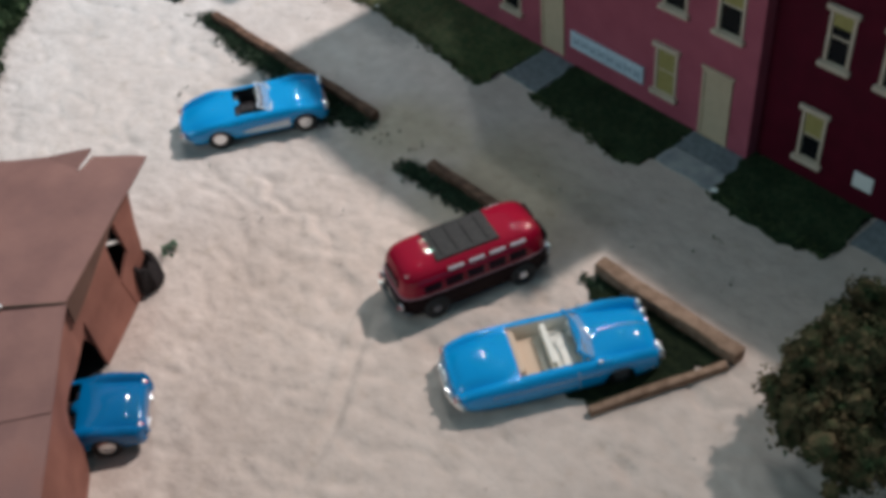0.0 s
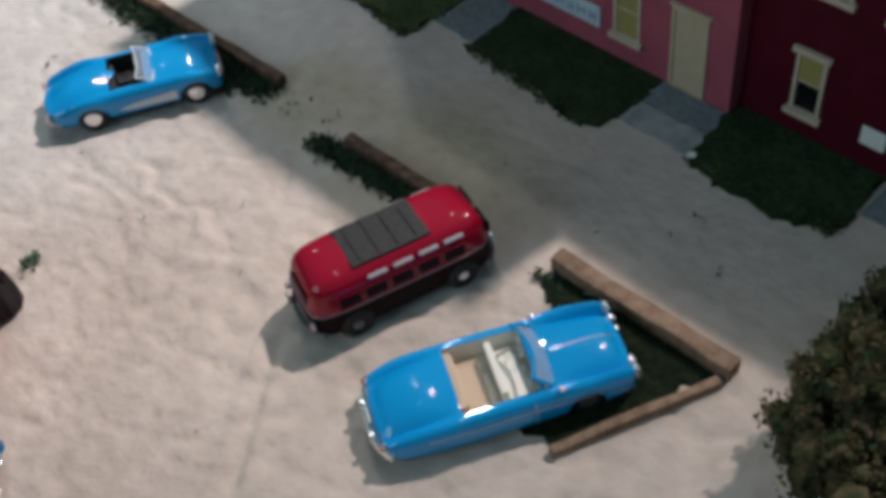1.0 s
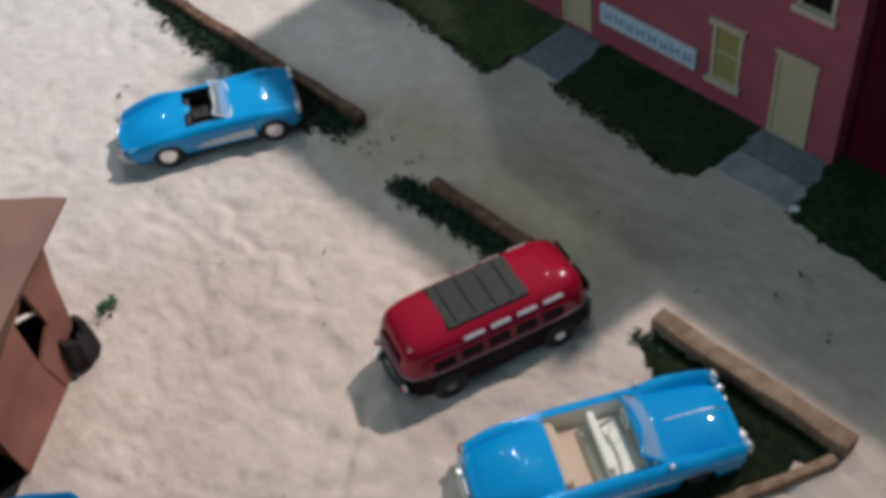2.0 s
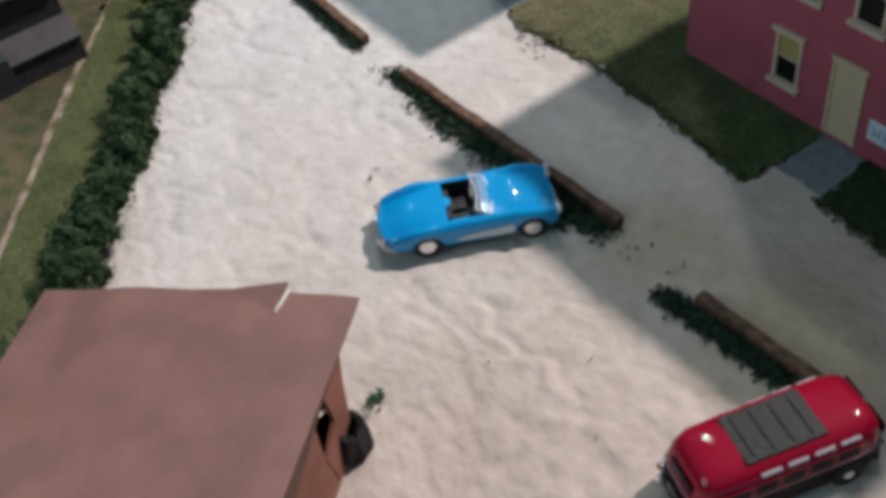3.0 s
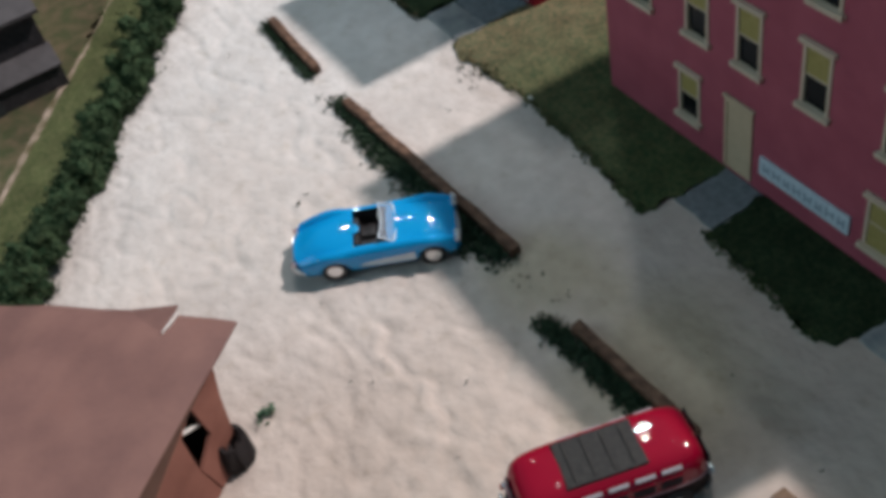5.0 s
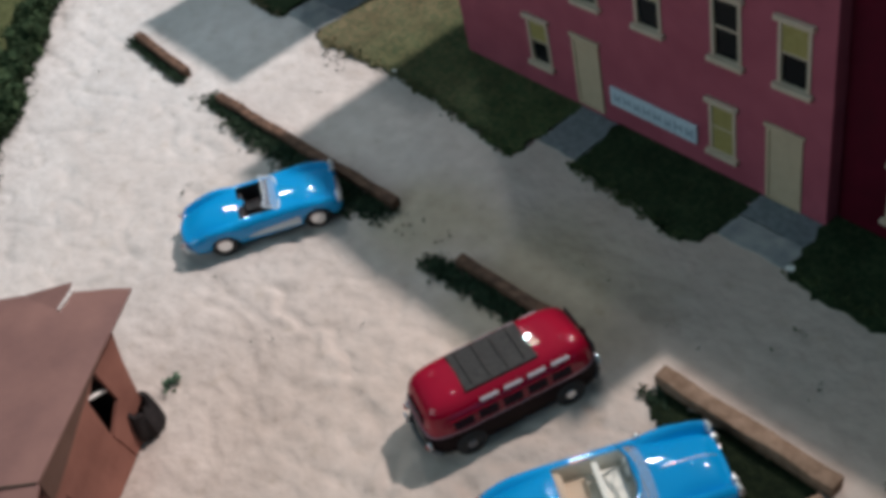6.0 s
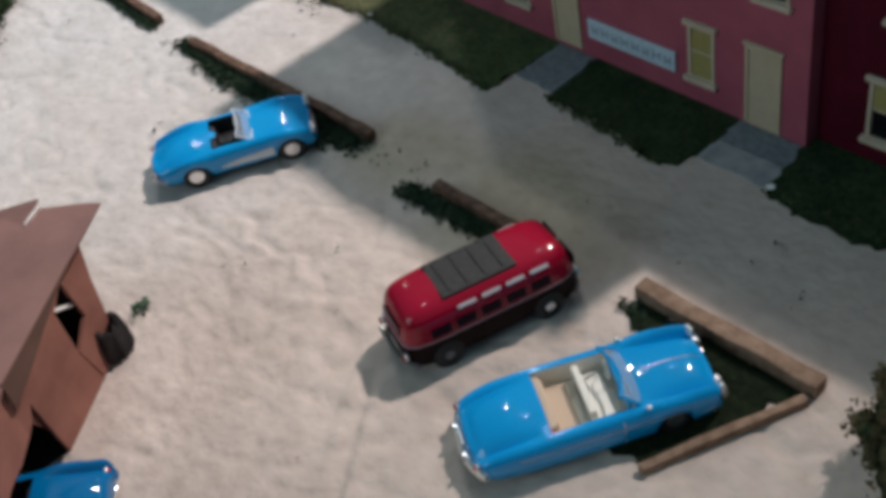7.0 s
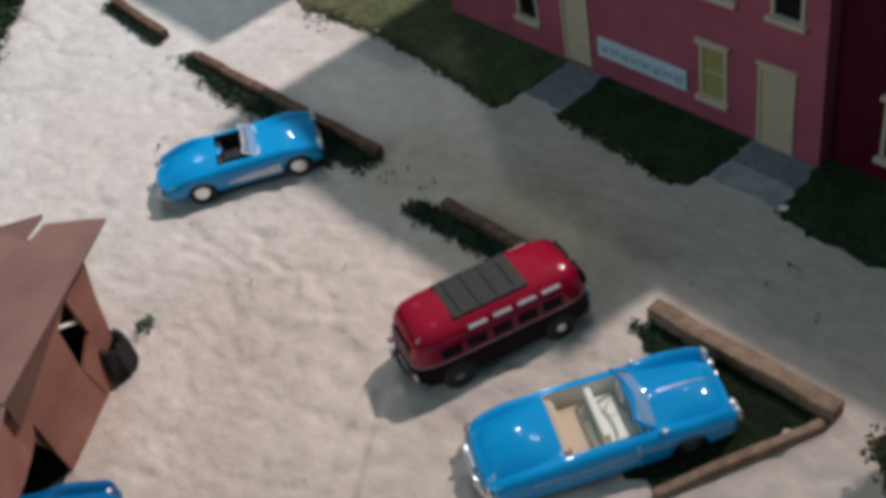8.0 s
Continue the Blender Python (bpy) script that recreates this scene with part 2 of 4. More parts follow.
def mesh_from(name, bm, material, smooth=False):
    bmesh.ops.recalc_face_normals(bm, faces=bm.faces)
    bmesh.ops.scale(bm, vec=(CM, CM, CM), verts=bm.verts)
    me = bpy.data.meshes.new(name)
    bm.to_mesh(me)
    bm.free()
    me.materials.append(material)
    if smooth:
        for p in me.polygons:
            p.use_smooth = True
        me.set_sharp_from_angle(angle=radians(38))
    return me


def part(name, bm, material, parent, label="", smooth=False):
    ob = new(name, mesh_from(name, bm, material, smooth))
    ob.parent = parent
    return tagged(ob, label)


def share(ob, parent, x=0.0, y=0.0, z=0.0, turn=0.0, rx=0.0, ry=0.0):
    """Another object on the same mesh, under parent."""
    o = new(ob.name.split(".")[0], ob.data)
    o.parent = parent
    o.matrix_local = pose(x * CM, y * CM, z * CM, rx, ry, turn)
    if "label" in ob:
        o["label"] = ob["label"]
    return o


def put(ob, x=0.0, y=0.0, z=0.0, turn=0.0, rx=0.0, ry=0.0):
    ob.matrix_local = pose(x * CM, y * CM, z * CM, rx, ry, turn)
    return ob


def box(x0, x1, y0, y1, z0, z1, bevel=0.0, bm=None, segments=2):
    bm = bm or bmesh.new()
    vs = bmesh.ops.create_cube(bm, size=1.0)["verts"]
    for v in vs:
        v.co = Vector((x0 + (v.co.x + 0.5) * (x1 - x0), y0 + (v.co.y + 0.5) * (y1 - y0), z0 + (v.co.z + 0.5) * (z1 - z0)))
    if bevel:
        es = {e for v in vs for e in v.link_edges}
        bmesh.ops.bevel(bm, geom=list(es), offset=bevel, segments=segments, profile=0.6, affect="EDGES")
    return bm


def prism(outline, z0, z1, bm=None):
    """A closed outline in x, y, raised from z0 to z1."""
    bm = bm or bmesh.new()
    low = [bm.verts.new((x, y, z0)) for x, y in outline]
    top = [bm.verts.new((x, y, z1)) for x, y in outline]
    n = len(outline)
    for i in range(n):
        bm.faces.new((low[i], low[(i + 1) % n], top[(i + 1) % n], top[i]))
    bmesh.ops.triangulate(bm, faces=[bm.faces.new(low[::-1]), bm.faces.new(top)])
    return bm


def lathe(profile, steps=20, bm=None):
    """Radius and height pairs, turned round the y axis."""
    bm = bm or bmesh.new()
    rings = []
    for r, h in profile:
        rings.append([bm.verts.new((r * math.cos(a), h, r * math.sin(a))) for a in (2 * math.pi * k / steps for k in range(steps))])
    for a, b in zip(rings, rings[1:]):
        for k in range(steps):
            bm.faces.new((a[k], a[(k + 1) % steps], b[(k + 1) % steps], b[k]))
    bm.faces.new(rings[0][::-1])
    bm.faces.new(rings[-1])
    return bm


def dome(rx, ry, rz, x, y, z):
    """A rounded lump."""
    bm = bmesh.new()
    bmesh.ops.create_icosphere(bm, subdivisions=2, radius=1.0)
    for v in bm.verts:
        v.co = Vector((x + v.co.x * rx, y + v.co.y * ry, z + v.co.z * rz))
    return bm


def tube(points, r, steps=7, bm=None):
    bm = bm or bmesh.new()
    pts = [Vector(p) for p in points]
    rings = []
    for i, p in enumerate(pts):
        d = (pts[min(i + 1, len(pts) - 1)] - pts[max(i - 1, 0)]).normalized()
        side = d.cross(Vector((0, 0, 1)))
        side = side.normalized() if side.length > 1e-4 else Vector((1, 0, 0))
        up = side.cross(d)
        rings.append([bm.verts.new(p + r * (math.cos(a) * side + math.sin(a) * up)) for a in (2 * math.pi * k / steps for k in range(steps))])
    for a, b in zip(rings, rings[1:]):
        for k in range(steps):
            bm.faces.new((a[k], a[(k + 1) % steps], b[(k + 1) % steps], b[k]))
    bm.faces.new(rings[0][::-1])
    bm.faces.new(rings[-1])
    return bm


def wall_with_openings(x0, x1, z0, z1, y0, y1, openings, bm=None):
    """A slab between y0 and y1 with openings (x0, x1, z0, z1) that go right through it."""
    bm = bm or bmesh.new()
    xs = sorted({x0, x1, *(v for o in openings for v in o[:2])})
    zs = sorted({z0, z1, *(v for o in openings for v in o[2:])})
    full = lambda i, k: 0 <= i < len(xs) - 1 and 0 <= k < len(zs) - 1 and not any(
        o[0] - 1e-6 < xs[i] and xs[i + 1] < o[1] + 1e-6 and o[2] - 1e-6 < zs[k] and zs[k + 1] < o[3] + 1e-6 for o in openings)
    made = {}
    def v(x, y, z):
        if (x, y, z) not in made:
            made[x, y, z] = bm.verts.new((x, y, z))
        return made[x, y, z]
    for i in range(len(xs) - 1):
        for k in range(len(zs) - 1):
            if not full(i, k):
                continue
            a, b, c, d = xs[i], xs[i + 1], zs[k], zs[k + 1]
            for y in (y0, y1):
                bm.faces.new((v(a, y, c), v(b, y, c), v(b, y, d), v(a, y, d)))
            for di, dk, p, q in ((-1, 0, (a, c), (a, d)), (1, 0, (b, c), (b, d)), (0, -1, (a, c), (b, c)), (0, 1, (a, d), (b, d))):
                if not full(i + di, k + dk):
                    bm.faces.new((v(p[0], y0, p[1]), v(q[0], y0, q[1]), v(q[0], y1, q[1]), v(p[0], y1, p[1])))
    return bm


def raw_mesh(name, verts, faces, material, smooth=False):
    me = bpy.data.meshes.new(name)
    me.from_pydata((np.asarray(verts) * CM).tolist(), [], faces)
    me.materials.append(material)
    if smooth:
        for p in me.polygons:
            p.use_smooth = True
    me.update()
    return me


def unit_ball(sub):
    bm = bmesh.new()
    bmesh.ops.create_icosphere(bm, subdivisions=sub, radius=1.0)
    v = np.array([tuple(x.co) for x in bm.verts])
    f = np.array([[x.index for x in y.verts] for y in bm.faces])
    bm.free()
    return v, f


BALL = unit_ball(2)


def foliage(name, lumps, flakes, flake_size, material, rng):
    """Rough lumps (x, y, z, radius) of foam, each ragged and set with small leaf flakes."""
    verts, faces, base = [], [], 0
    for x, y, z, r in lumps:
        c = np.array((x, y, z))
        bump = np.array([0.75 + 0.55 * noise.noise(Vector(p * 2.3 + c * 3.1)) for p in BALL[0]])
        verts.append(c + BALL[0] * r * bump[:, None] * 0.9)
        faces += (BALL[1] + base).tolist()
        base += len(BALL[0])
        for _ in range(flakes):
            d = rng.normal(size=3)
            d /= np.linalg.norm(d)
            p = c + d * r * rng.uniform(0.75, 1.12)
            if p[2] < 0.02:
                continue
            s = flake_size * rng.uniform(0.6, 1.4)
            q = rng.normal(size=(4, 3))
            q = p + s * q / np.linalg.norm(q, axis=1)[:, None]
            verts.append(q)
            faces += [[base, base + 1, base + 2], [base, base + 3, base + 1], [base + 1, base + 3, base + 2], [base, base + 2, base + 3]]
            base += 4
    return raw_mesh(name, np.concatenate(verts), faces, material)


def ragged(points, amount, step, rng, keep=()):
    """A closed outline with its sides broken into an uneven edge."""
    out = []
    for i, (x, y) in enumerate(points):
        x2, y2 = points[(i + 1) % len(points)]
        length = math.hypot(x2 - x, y2 - y)
        n = max(1, int(length / step))
        for k in range(n):
            f = k / n
            a = 0.0 if k == 0 or i in keep else amount
            out.append((x + f * (x2 - x) + rng.uniform(-a, a), y + f * (y2 - y) + rng.uniform(-a, a)))
    return out

# ---- ground: one sheet of rough sand-coloured plaster ----
rng = np.random.default_rng(3)


def build_ground():
    xs = np.concatenate([[-80.0, -70.0, -64.0, -58.0, -52.0], np.arange(-48, -3.99, 0.14), [0.0, 6.0, 14.0, 25.0]])
    ys = np.concatenate([[-30.0, -18.0, -10.0, -4.0], np.arange(0, 22.4, 0.14), [25.0, 30.0, 38.0, 45.0, 55.0]])
    verts = []
    for y in ys:
        for x in xs:
            h = 0.0
            if -48 <= x <= -4 and 0 <= y <= 22.3:
                p = Vector((x, y, 0))
                # trowelled lumps and ridges, stretched across the yard
                q = Vector((x * 0.55 + y * 0.25, y * 1.1 - x * 0.3, 3))
                h = 0.05 * noise.noise(p * 0.35) + (0.035 * noise.noise(q * 1.3) + 0.035 * noise.noise(q * 2.9)) * min(1.0, max(0.5, (x + 38) / 10)) - 0.085 * max(0.0, 0.10 - abs(noise.noise(q * 0.8 + Vector((0, 0, 7))))) / 0.10
                rough = 0.5 + 0.9 * noise.noise(p * 0.16 + Vector((3, 8, 0)))
                h += max(0.0, rough) * min(1.0, max(0.25, (x + 38) / 12)) * (0.055 * noise.noise(p * 2.4) + 0.055 * noise.noise(p * 4.4))
                pits = noise.noise(p * 1.35 + Vector((40, 0, 2)))
                if pits > 0.42:
                    h -= (pits - 0.42) * 0.32
                # faint wheel ruts
                if 5 < y < 12.5:
                    fade = min(1.0, (y - 5) / 2, (12.5 - y) / 1.5)
                    d = x + 17.1 + 0.62 * (y - 10.1) + 0.15 * math.sin(y * 1.3)
                    h += fade * (0.10 * math.exp(-(d / 0.16) ** 2) - 0.08 * math.exp(-((d + 0.35) / 0.2) ** 2) + 0.07 * math.exp(-((d + 0.8) / 0.17) ** 2))
                # a scar where the plaster has cracked and chipped
                if -26.2 < x < -21.4:
                    d = y - 12.75 - 0.22 * math.sin(x * 2.1) - 0.12 * math.sin(x * 5.3)
                    h -= 0.20 * max(0.0, 0.6 + 0.8 * noise.noise(Vector((x * 1.7, 0, 5)))) * math.exp(-(d / 0.13) ** 2)
                    h += 0.07 * math.exp(-((d + 0.32) / 0.2) ** 2)
                h *= 1.0 if y < 17 else 0.45 if y < 21 else 0.2
            verts.append((x, y, h - 0.035))
    n = len(xs)
    faces = [[j * n + i, j * n + i + 1, (j + 1) * n + i + 1, (j + 1) * n + i] for j in range(len(ys) - 1) for i in range(n - 1)]
    return new("ground", raw_mesh("ground", verts, faces, SAND, True))


tagged(build_ground(), "pale rough sand-coloured plaster ground with dents and grit", "ground", kind="structure")


def patch(name, outline, material, label, category, amount=0.16, step=0.22, z1=0.06, keep=()):
    ob = new(name, mesh_from(name, prism(ragged(outline, amount, step, rng, keep), -0.12, z1), material))
    return tagged(ob, label, category, kind="structure")


# unseen hall round the table: dark floor, dark walls added to cut low light
HALL = mat("dark_hall_paint", (0.10, 0.105, 0.11), 0.8, color2=(0.13, 0.135, 0.14), scale=3, bump=0.1, bump_scale=60, spec=0.2)
for side, (x0, x1, y0, y1) in (("north", (-290, 250, 330, 345)), ("south", (-290, 250, -225, -210)), ("west", (-305, -290, -225, 345)), ("east", (250, 265, -225, 345))):
    tagged(new("wall_" + side, mesh_from("wall", box(x0, x1, y0, y1, -90, 110), HALL)), "dark painted wall of the dim hall", "wall", kind="structure")
tagged(new("floor", mesh_from("floor", box(-305, 265, -225, 345, -95, -90.2), HALL)), "unseen dark floor added under the hall walls", "floor", kind="structure")



def display_table():
    tb = thing("display_table", -27.5, 12.5, 0, 0, "plain dark table carrying the model village", "table")
    part("tabletop", box(-52.5, 52.5, -42.5, 42.5, -4.0, -0.6, 0.3), HALL, tb)
    for sx in (-1, 1):
        for sy in (-1, 1):
            part("leg", box(sx * 48 - 2.5, sx * 48 + 2.5, sy * 38 - 2.5, sy * 38 + 2.5, -90.2, -4.0, 0.2), HALL, tb)


display_table()

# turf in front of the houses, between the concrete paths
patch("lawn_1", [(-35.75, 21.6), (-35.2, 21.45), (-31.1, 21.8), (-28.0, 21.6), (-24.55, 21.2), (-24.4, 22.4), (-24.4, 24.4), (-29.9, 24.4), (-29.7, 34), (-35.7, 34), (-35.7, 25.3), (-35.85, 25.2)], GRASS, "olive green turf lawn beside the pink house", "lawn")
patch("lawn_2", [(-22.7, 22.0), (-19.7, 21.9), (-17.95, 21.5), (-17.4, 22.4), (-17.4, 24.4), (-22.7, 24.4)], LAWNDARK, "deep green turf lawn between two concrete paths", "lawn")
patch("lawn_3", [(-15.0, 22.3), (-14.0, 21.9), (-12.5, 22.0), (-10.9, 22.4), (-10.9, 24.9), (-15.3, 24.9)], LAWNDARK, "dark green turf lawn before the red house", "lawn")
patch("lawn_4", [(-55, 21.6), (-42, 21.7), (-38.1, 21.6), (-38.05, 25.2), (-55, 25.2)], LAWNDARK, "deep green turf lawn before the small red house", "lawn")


def flag(name, x0, x1, y0, y1, label, material=None):
    outline = ragged([(x0, y0), (x1, y0), (x1, y1), (x0, y1)], 0.05, 0.4, rng)
    tagged(new(name, mesh_from(name, prism(outline, -0.1, 0.045), material or CONCRETE)), label, "path", kind="structure")


flag("path_1", -24.35, -22.7, 22.3, 24.3, "grey concrete path leading to a tan door")
flag("path_2", -17.35, -15.1, 23.3, 24.3, "grey concrete path leading to a tan door")
flag("path_apron_2", -17.35, -15.1, 22.4, 23.26, "worn pale end of the concrete path", PALECRETE)
flag("path_3", -38.0, -35.85, 23.2, 25.05, "grey concrete path leading to the small red house")
flag("path_apron_3", -38.0, -35.85, 21.9, 23.16, "worn pale end of the concrete path", PALECRETE)
flag("path_4", -10.75, -8.5, 23.4, 24.78, "grey concrete path leading to a tan door")

# beyond the hedge: verge, a line of bare earth and a dry field
H0, HD = Vector((-33.2, 4.7)), Vector((-14.1, 11.4)).normalized()
HN = Vector((-HD.y, HD.x))


def along(s, d):
    p = H0 + HD * s + HN * d
    return (p.x, p.y)


patch("verge", [along(-14, 0.9), along(34, 0.9), along(34, 4.1), along(-14, 4.1)], VERGE, "light green turf verge behind the hedge", "verge", z1=0.05)
patch("earth_strip", [along(-14, 3.5), along(8, 3.52), along(12, 3.45), along(22, 3.6), along(34, 3.55), along(34, 3.62), along(20, 3.68), along(14, 3.55), along(10, 3.78), along(5, 3.72), along(-14, 3.62)], EARTH, "thin line of bare pinkish earth along the verge", "earth", amount=0.05, step=0.3, z1=0.072)
patch("field", [along(-14, 3.7), along(34, 3.7), along(34, 22), along(-14, 22)], FIELD, "brown and green patchy dry turf field", "field", z1=0.06)


# ---- houses ----
def sash_window(house, x, z, w, h, y, drop=0.5):
    """A sash window in its opening: cream frame with lintel and sill, dark panes, a half-drawn yellow blind."""
    win = part("window", wall_with_openings(-w / 2, w / 2, 0, h, -0.05, 0.10, [(-w / 2 + 0.10, w / 2 - 0.10, 0.12, h - 0.12)]), TRIM, house, "cream painted window frame")
    put(win, x, y, z)
    part("sill", box(-w / 2 - 0.10, w / 2 + 0.10, -0.17, 0.0, -0.06, 0.1, 0.02), TRIM, win)
    part("lintel", box(-w / 2 - 0.10, w / 2 + 0.10, -0.15, 0.0, h - 0.1, h + 0.06, 0.02), TRIM, win)
    part("lower_pane", box(-w / 2 + 0.09, w / 2 - 0.09, 0.045, 0.07, 0.11, h * 0.5), PANE, win, "dark window pane")
    part("upper_pane", box(-w / 2 + 0.09, w / 2 - 0.09, 0.02, 0.043, h * 0.5, h - 0.11), PANE, win, "dark window pane")
    part("meeting_rail", box(-w / 2 + 0.09, w / 2 - 0.09, 0.0, 0.04, h * 0.5 - 0.03, h * 0.5 + 0.03), TRIM, win)
    if drop:
        part("blind", box(-w / 2 + 0.09, w / 2 - 0.09, 0.004, 0.018, h - 0.11 - drop * (h - 0.22), h - 0.11), BLIND, win, "yellow roller blind")
    return win


def panel_door(house, x, z, w, h, y, material=None, label="tan wooden door in a tan frame"):
    d = part("door", wall_with_openings(-w / 2, w / 2, 0, h, -0.07, 0.10, [(-w / 2 + 0.1, w / 2 - 0.1, 0.02, h - 0.14)]), material or DOOR, house, label)
    put(d, x, y, z)
    leaf = box(-w / 2 + 0.1, w / 2 - 0.1, -0.02, 0.06, 0.02, h - 0.14)
    part("leaf", leaf, material or DOOR, d)
    part("lintel", box(-w / 2 - 0.06, w / 2 + 0.06, -0.11, 0.0, h - 0.02, h + 0.08, 0.02), material or DOOR, d)
    return d


def house(name, x0, x1, y, depth, h, paint, windows, doors, label, wall_side_windows=(), eave=0.0):
    """A flat-roofed card house: four walls with real openings, a floor of dark card behind them, a roof with a low parapet."""
    hs = thing(name, x0, y, 0, 0, label, "house")
    L = x1 - x0
    t = 0.2
    openings = [(x - x0 - w / 2, x - x0 + w / 2, z, z + hh) for x, z, w, hh, *_ in windows] + [(x - x0 - w / 2, x - x0 + w / 2, z, z + hh) for x, z, w, hh in doors]
    part("front_wall", wall_with_openings(0, L, 0, h, 0, t, openings), paint, hs)
    part("back_wall", box(0, L, depth - t, depth, 0, h), paint, hs)
    side = [(yy - y - w / 2, yy - y + w / 2, z, z + hh) for yy, z, w, hh in wall_side_windows]
    bm = wall_with_openings(t, depth - t, 0, h, 0, t, side)
    bmesh.ops.rotate(bm, cent=(0, 0, 0), matrix=Matrix.Rotation(radians(90), 3, "Z"), verts=bm.verts)
    bmesh.ops.translate(bm, vec=(L, 0, 0), verts=bm.verts)
    part("side_wall", bm, paint, hs)
    part("side_wall", box(0, t, t, depth - t, 0, h), paint, hs)
    part("inner_card", box(t, L - t, t + 0.12, t + 0.16, 0.02, h - 0.25), DARK, hs, "black card behind the windows")
    part("roof", box(t, L - t, t, depth - t, h - 0.24, h - 0.12), ROOFING, hs, "flat grey roof")
    part("cornice", box(-0.12, L + 0.12, -0.14, -0.002, h - 0.35, h + 0.0, 0.03), paint, hs)
    if eave:
        part("eave", box(L + 0.002, L + eave, -0.14, depth, h - 0.14, h, 0.03), ROOFING, hs, "overhanging edge of the roof")
    for x, z, w, hh, drop in windows:
        sash_window(hs, x - x0, z, w, hh, 0.0, drop)
    for x, z, w, hh in doors:
        panel_door(hs, x - x0, z, w, hh, 0.0)
    for yy, z, w, hh in wall_side_windows:
        put(sash_window(hs, 0, 0, w, hh, 0, 0.0), L, yy - y, z, 90)
    return hs


ROW2 = [(-28.1, 0.5), (-25.65, 0.5), (-23.6, 0.5), (-21.2, 0.5), (-18.5, 0.0), (-16.4, 0.5)]
pink = house("pink_house", -29.9, -15.25, 24.31, 9.0, 11.4, PINK,
    [(-25.98, 0.98, 0.95, 1.85, 0.5), (-18.68, 0.82, 0.92, 1.9, 1.0)]
    + [(x, 4.15, 0.98, 2.1, dr) for x, dr in ROW2] + [(x + 0.1, 7.4, 0.98, 2.1, dr) for x, dr in ROW2],
    [(-23.87, 0.22, 1.12, 2.6), (-16.62, 0.1, 1.15, 2.6)],
    "tall three-storey dusky pink card house with cream windows")
red = house("red_house", -15.24, 2.0, 24.8, 8.0, 8.3, CRIMSONCARD,
    [(-13.4, 0.72, 0.84, 1.95, 0.5), (-13.1, 4.35, 0.84, 1.9, 0.3), (-11.3, 4.35, 0.84, 1.9, 0.5)], [(-9.72, 0.1, 1.15, 2.6)],
    "deep red two-storey card house beside the pink house")
barn = house("small_red_house", -41.3, -35.43, 25.07, 8.0, 9.0, RED,
    [(-39.0, 0.9, 0.95, 1.9, 0.5), (-39.0, 4.3, 0.95, 1.9, 0.5), (-37.0, 4.3, 0.95, 1.9, 0.5)], [],
    "bright red card house with a grey door at its corner", [(28.2, 0.95, 1.0, 1.9)], 0.85)
put(panel_door(barn, 0, 0, 0.8, 2.4, 0, SIGN, "pale grey-blue door"), 41.3 - 36.15, -0.002, 0.25)


put(part("door_hood", dome(0.42, 0.16, 0.24, 0, -0.10, 0), SIGN, barn, "rounded pale blue hood over the door", True), 41.3 - 36.15, 0, 2.72)


def sign_board(parent, x, z, w, h):
    board = part("sign_board", box(0, w, -0.09, -0.004, 0, h, 0.015), SIGN, parent, "pale blue painted sign board with worn lettering")
    put(board, x, 0, z)
    xx = 0.16
    for k, ww in enumerate((0.26, 0.3, 0.24, 0.3, 0.3, 0.25, 0.32, 0.26)):
        lift = 0.05 * math.sin(k * 2.3)
        bm = box(xx, xx + 0.07, -0.098, -0.088, h * 0.24, h * (0.74 + lift))
        box(xx + ww - 0.07, xx + ww, -0.098, -0.088, h * (0.26 + lift), h * 0.72, bm=bm)
        box(xx + 0.075, xx + ww - 0.075, -0.097, -0.088, h * (0.40 + lift), h * (0.54 + lift), bm=bm)
        part("lettering", bm, INK, board)
        xx += ww + 0.12
    return board


sign_board(pink, 29.9 - 22.95, 0.82, 3.36, 0.66)
put(part("wall_plate", box(-0.33, 0.33, -0.07, -0.004, 0, 0.55, 0.03), WHITE, red, "small white plate on the wall"), 15.24 - 11.48, 0, 0.76)
put(part("wall_plate", box(-0.2, 0.2, -0.07, -0.004, 0, 0.5, 0.03), WHITE, barn, "small white plate on the wall"), 41.3 - 37.3, 0, 0.9)


# ---- dark station-like building across the hedge ----
def dark_house():
    hs = thing("dark_house", -44.5, 8.2, 0, 0, "charcoal shingled low building with a stepped grey roof", "building")
    part("porch_wall", box(-0.8, 0.0, -1.3, 1.3, 0.0, 1.0, 0.02), SLATE, hs, "charcoal front wall")
    bm = prism([(0.08, 1.0), (0.08, 1.06), (-0.85, 1.62), (-0.85, 1.5)], -1.35, 1.35)
    bmesh.ops.rotate(bm, cent=(0, 0, 0), matrix=Matrix.Rotation(radians(90), 3, "X"), verts=bm.verts)
    part("porch_roof", bm, GREYTOP, hs, "grey strip roof")
    part("main_wall", box(-7.0, -0.8, -1.3, 1.25, 0.0, 3.0, 0.02), SLATE, hs, "charcoal upper wall")
    bm = prism([(-0.6, 2.95), (-0.6, 3.1), (-4.0, 4.2), (-7.4, 3.1), (-7.4, 2.95)], -1.5, 1.5)
    bmesh.ops.rotate(bm, cent=(0, 0, 0), matrix=Matrix.Rotation(radians(90), 3, "X"), verts=bm.verts)
    part("main_roof", bm, GREYTOP, hs, "mid grey roof")
    part("wing", box(-5.0, 0.1, -4.6, -1.3, 0.0, 1.4, 0.03), GREYWALL, hs, "dark greenish-grey wing")


dark_house()

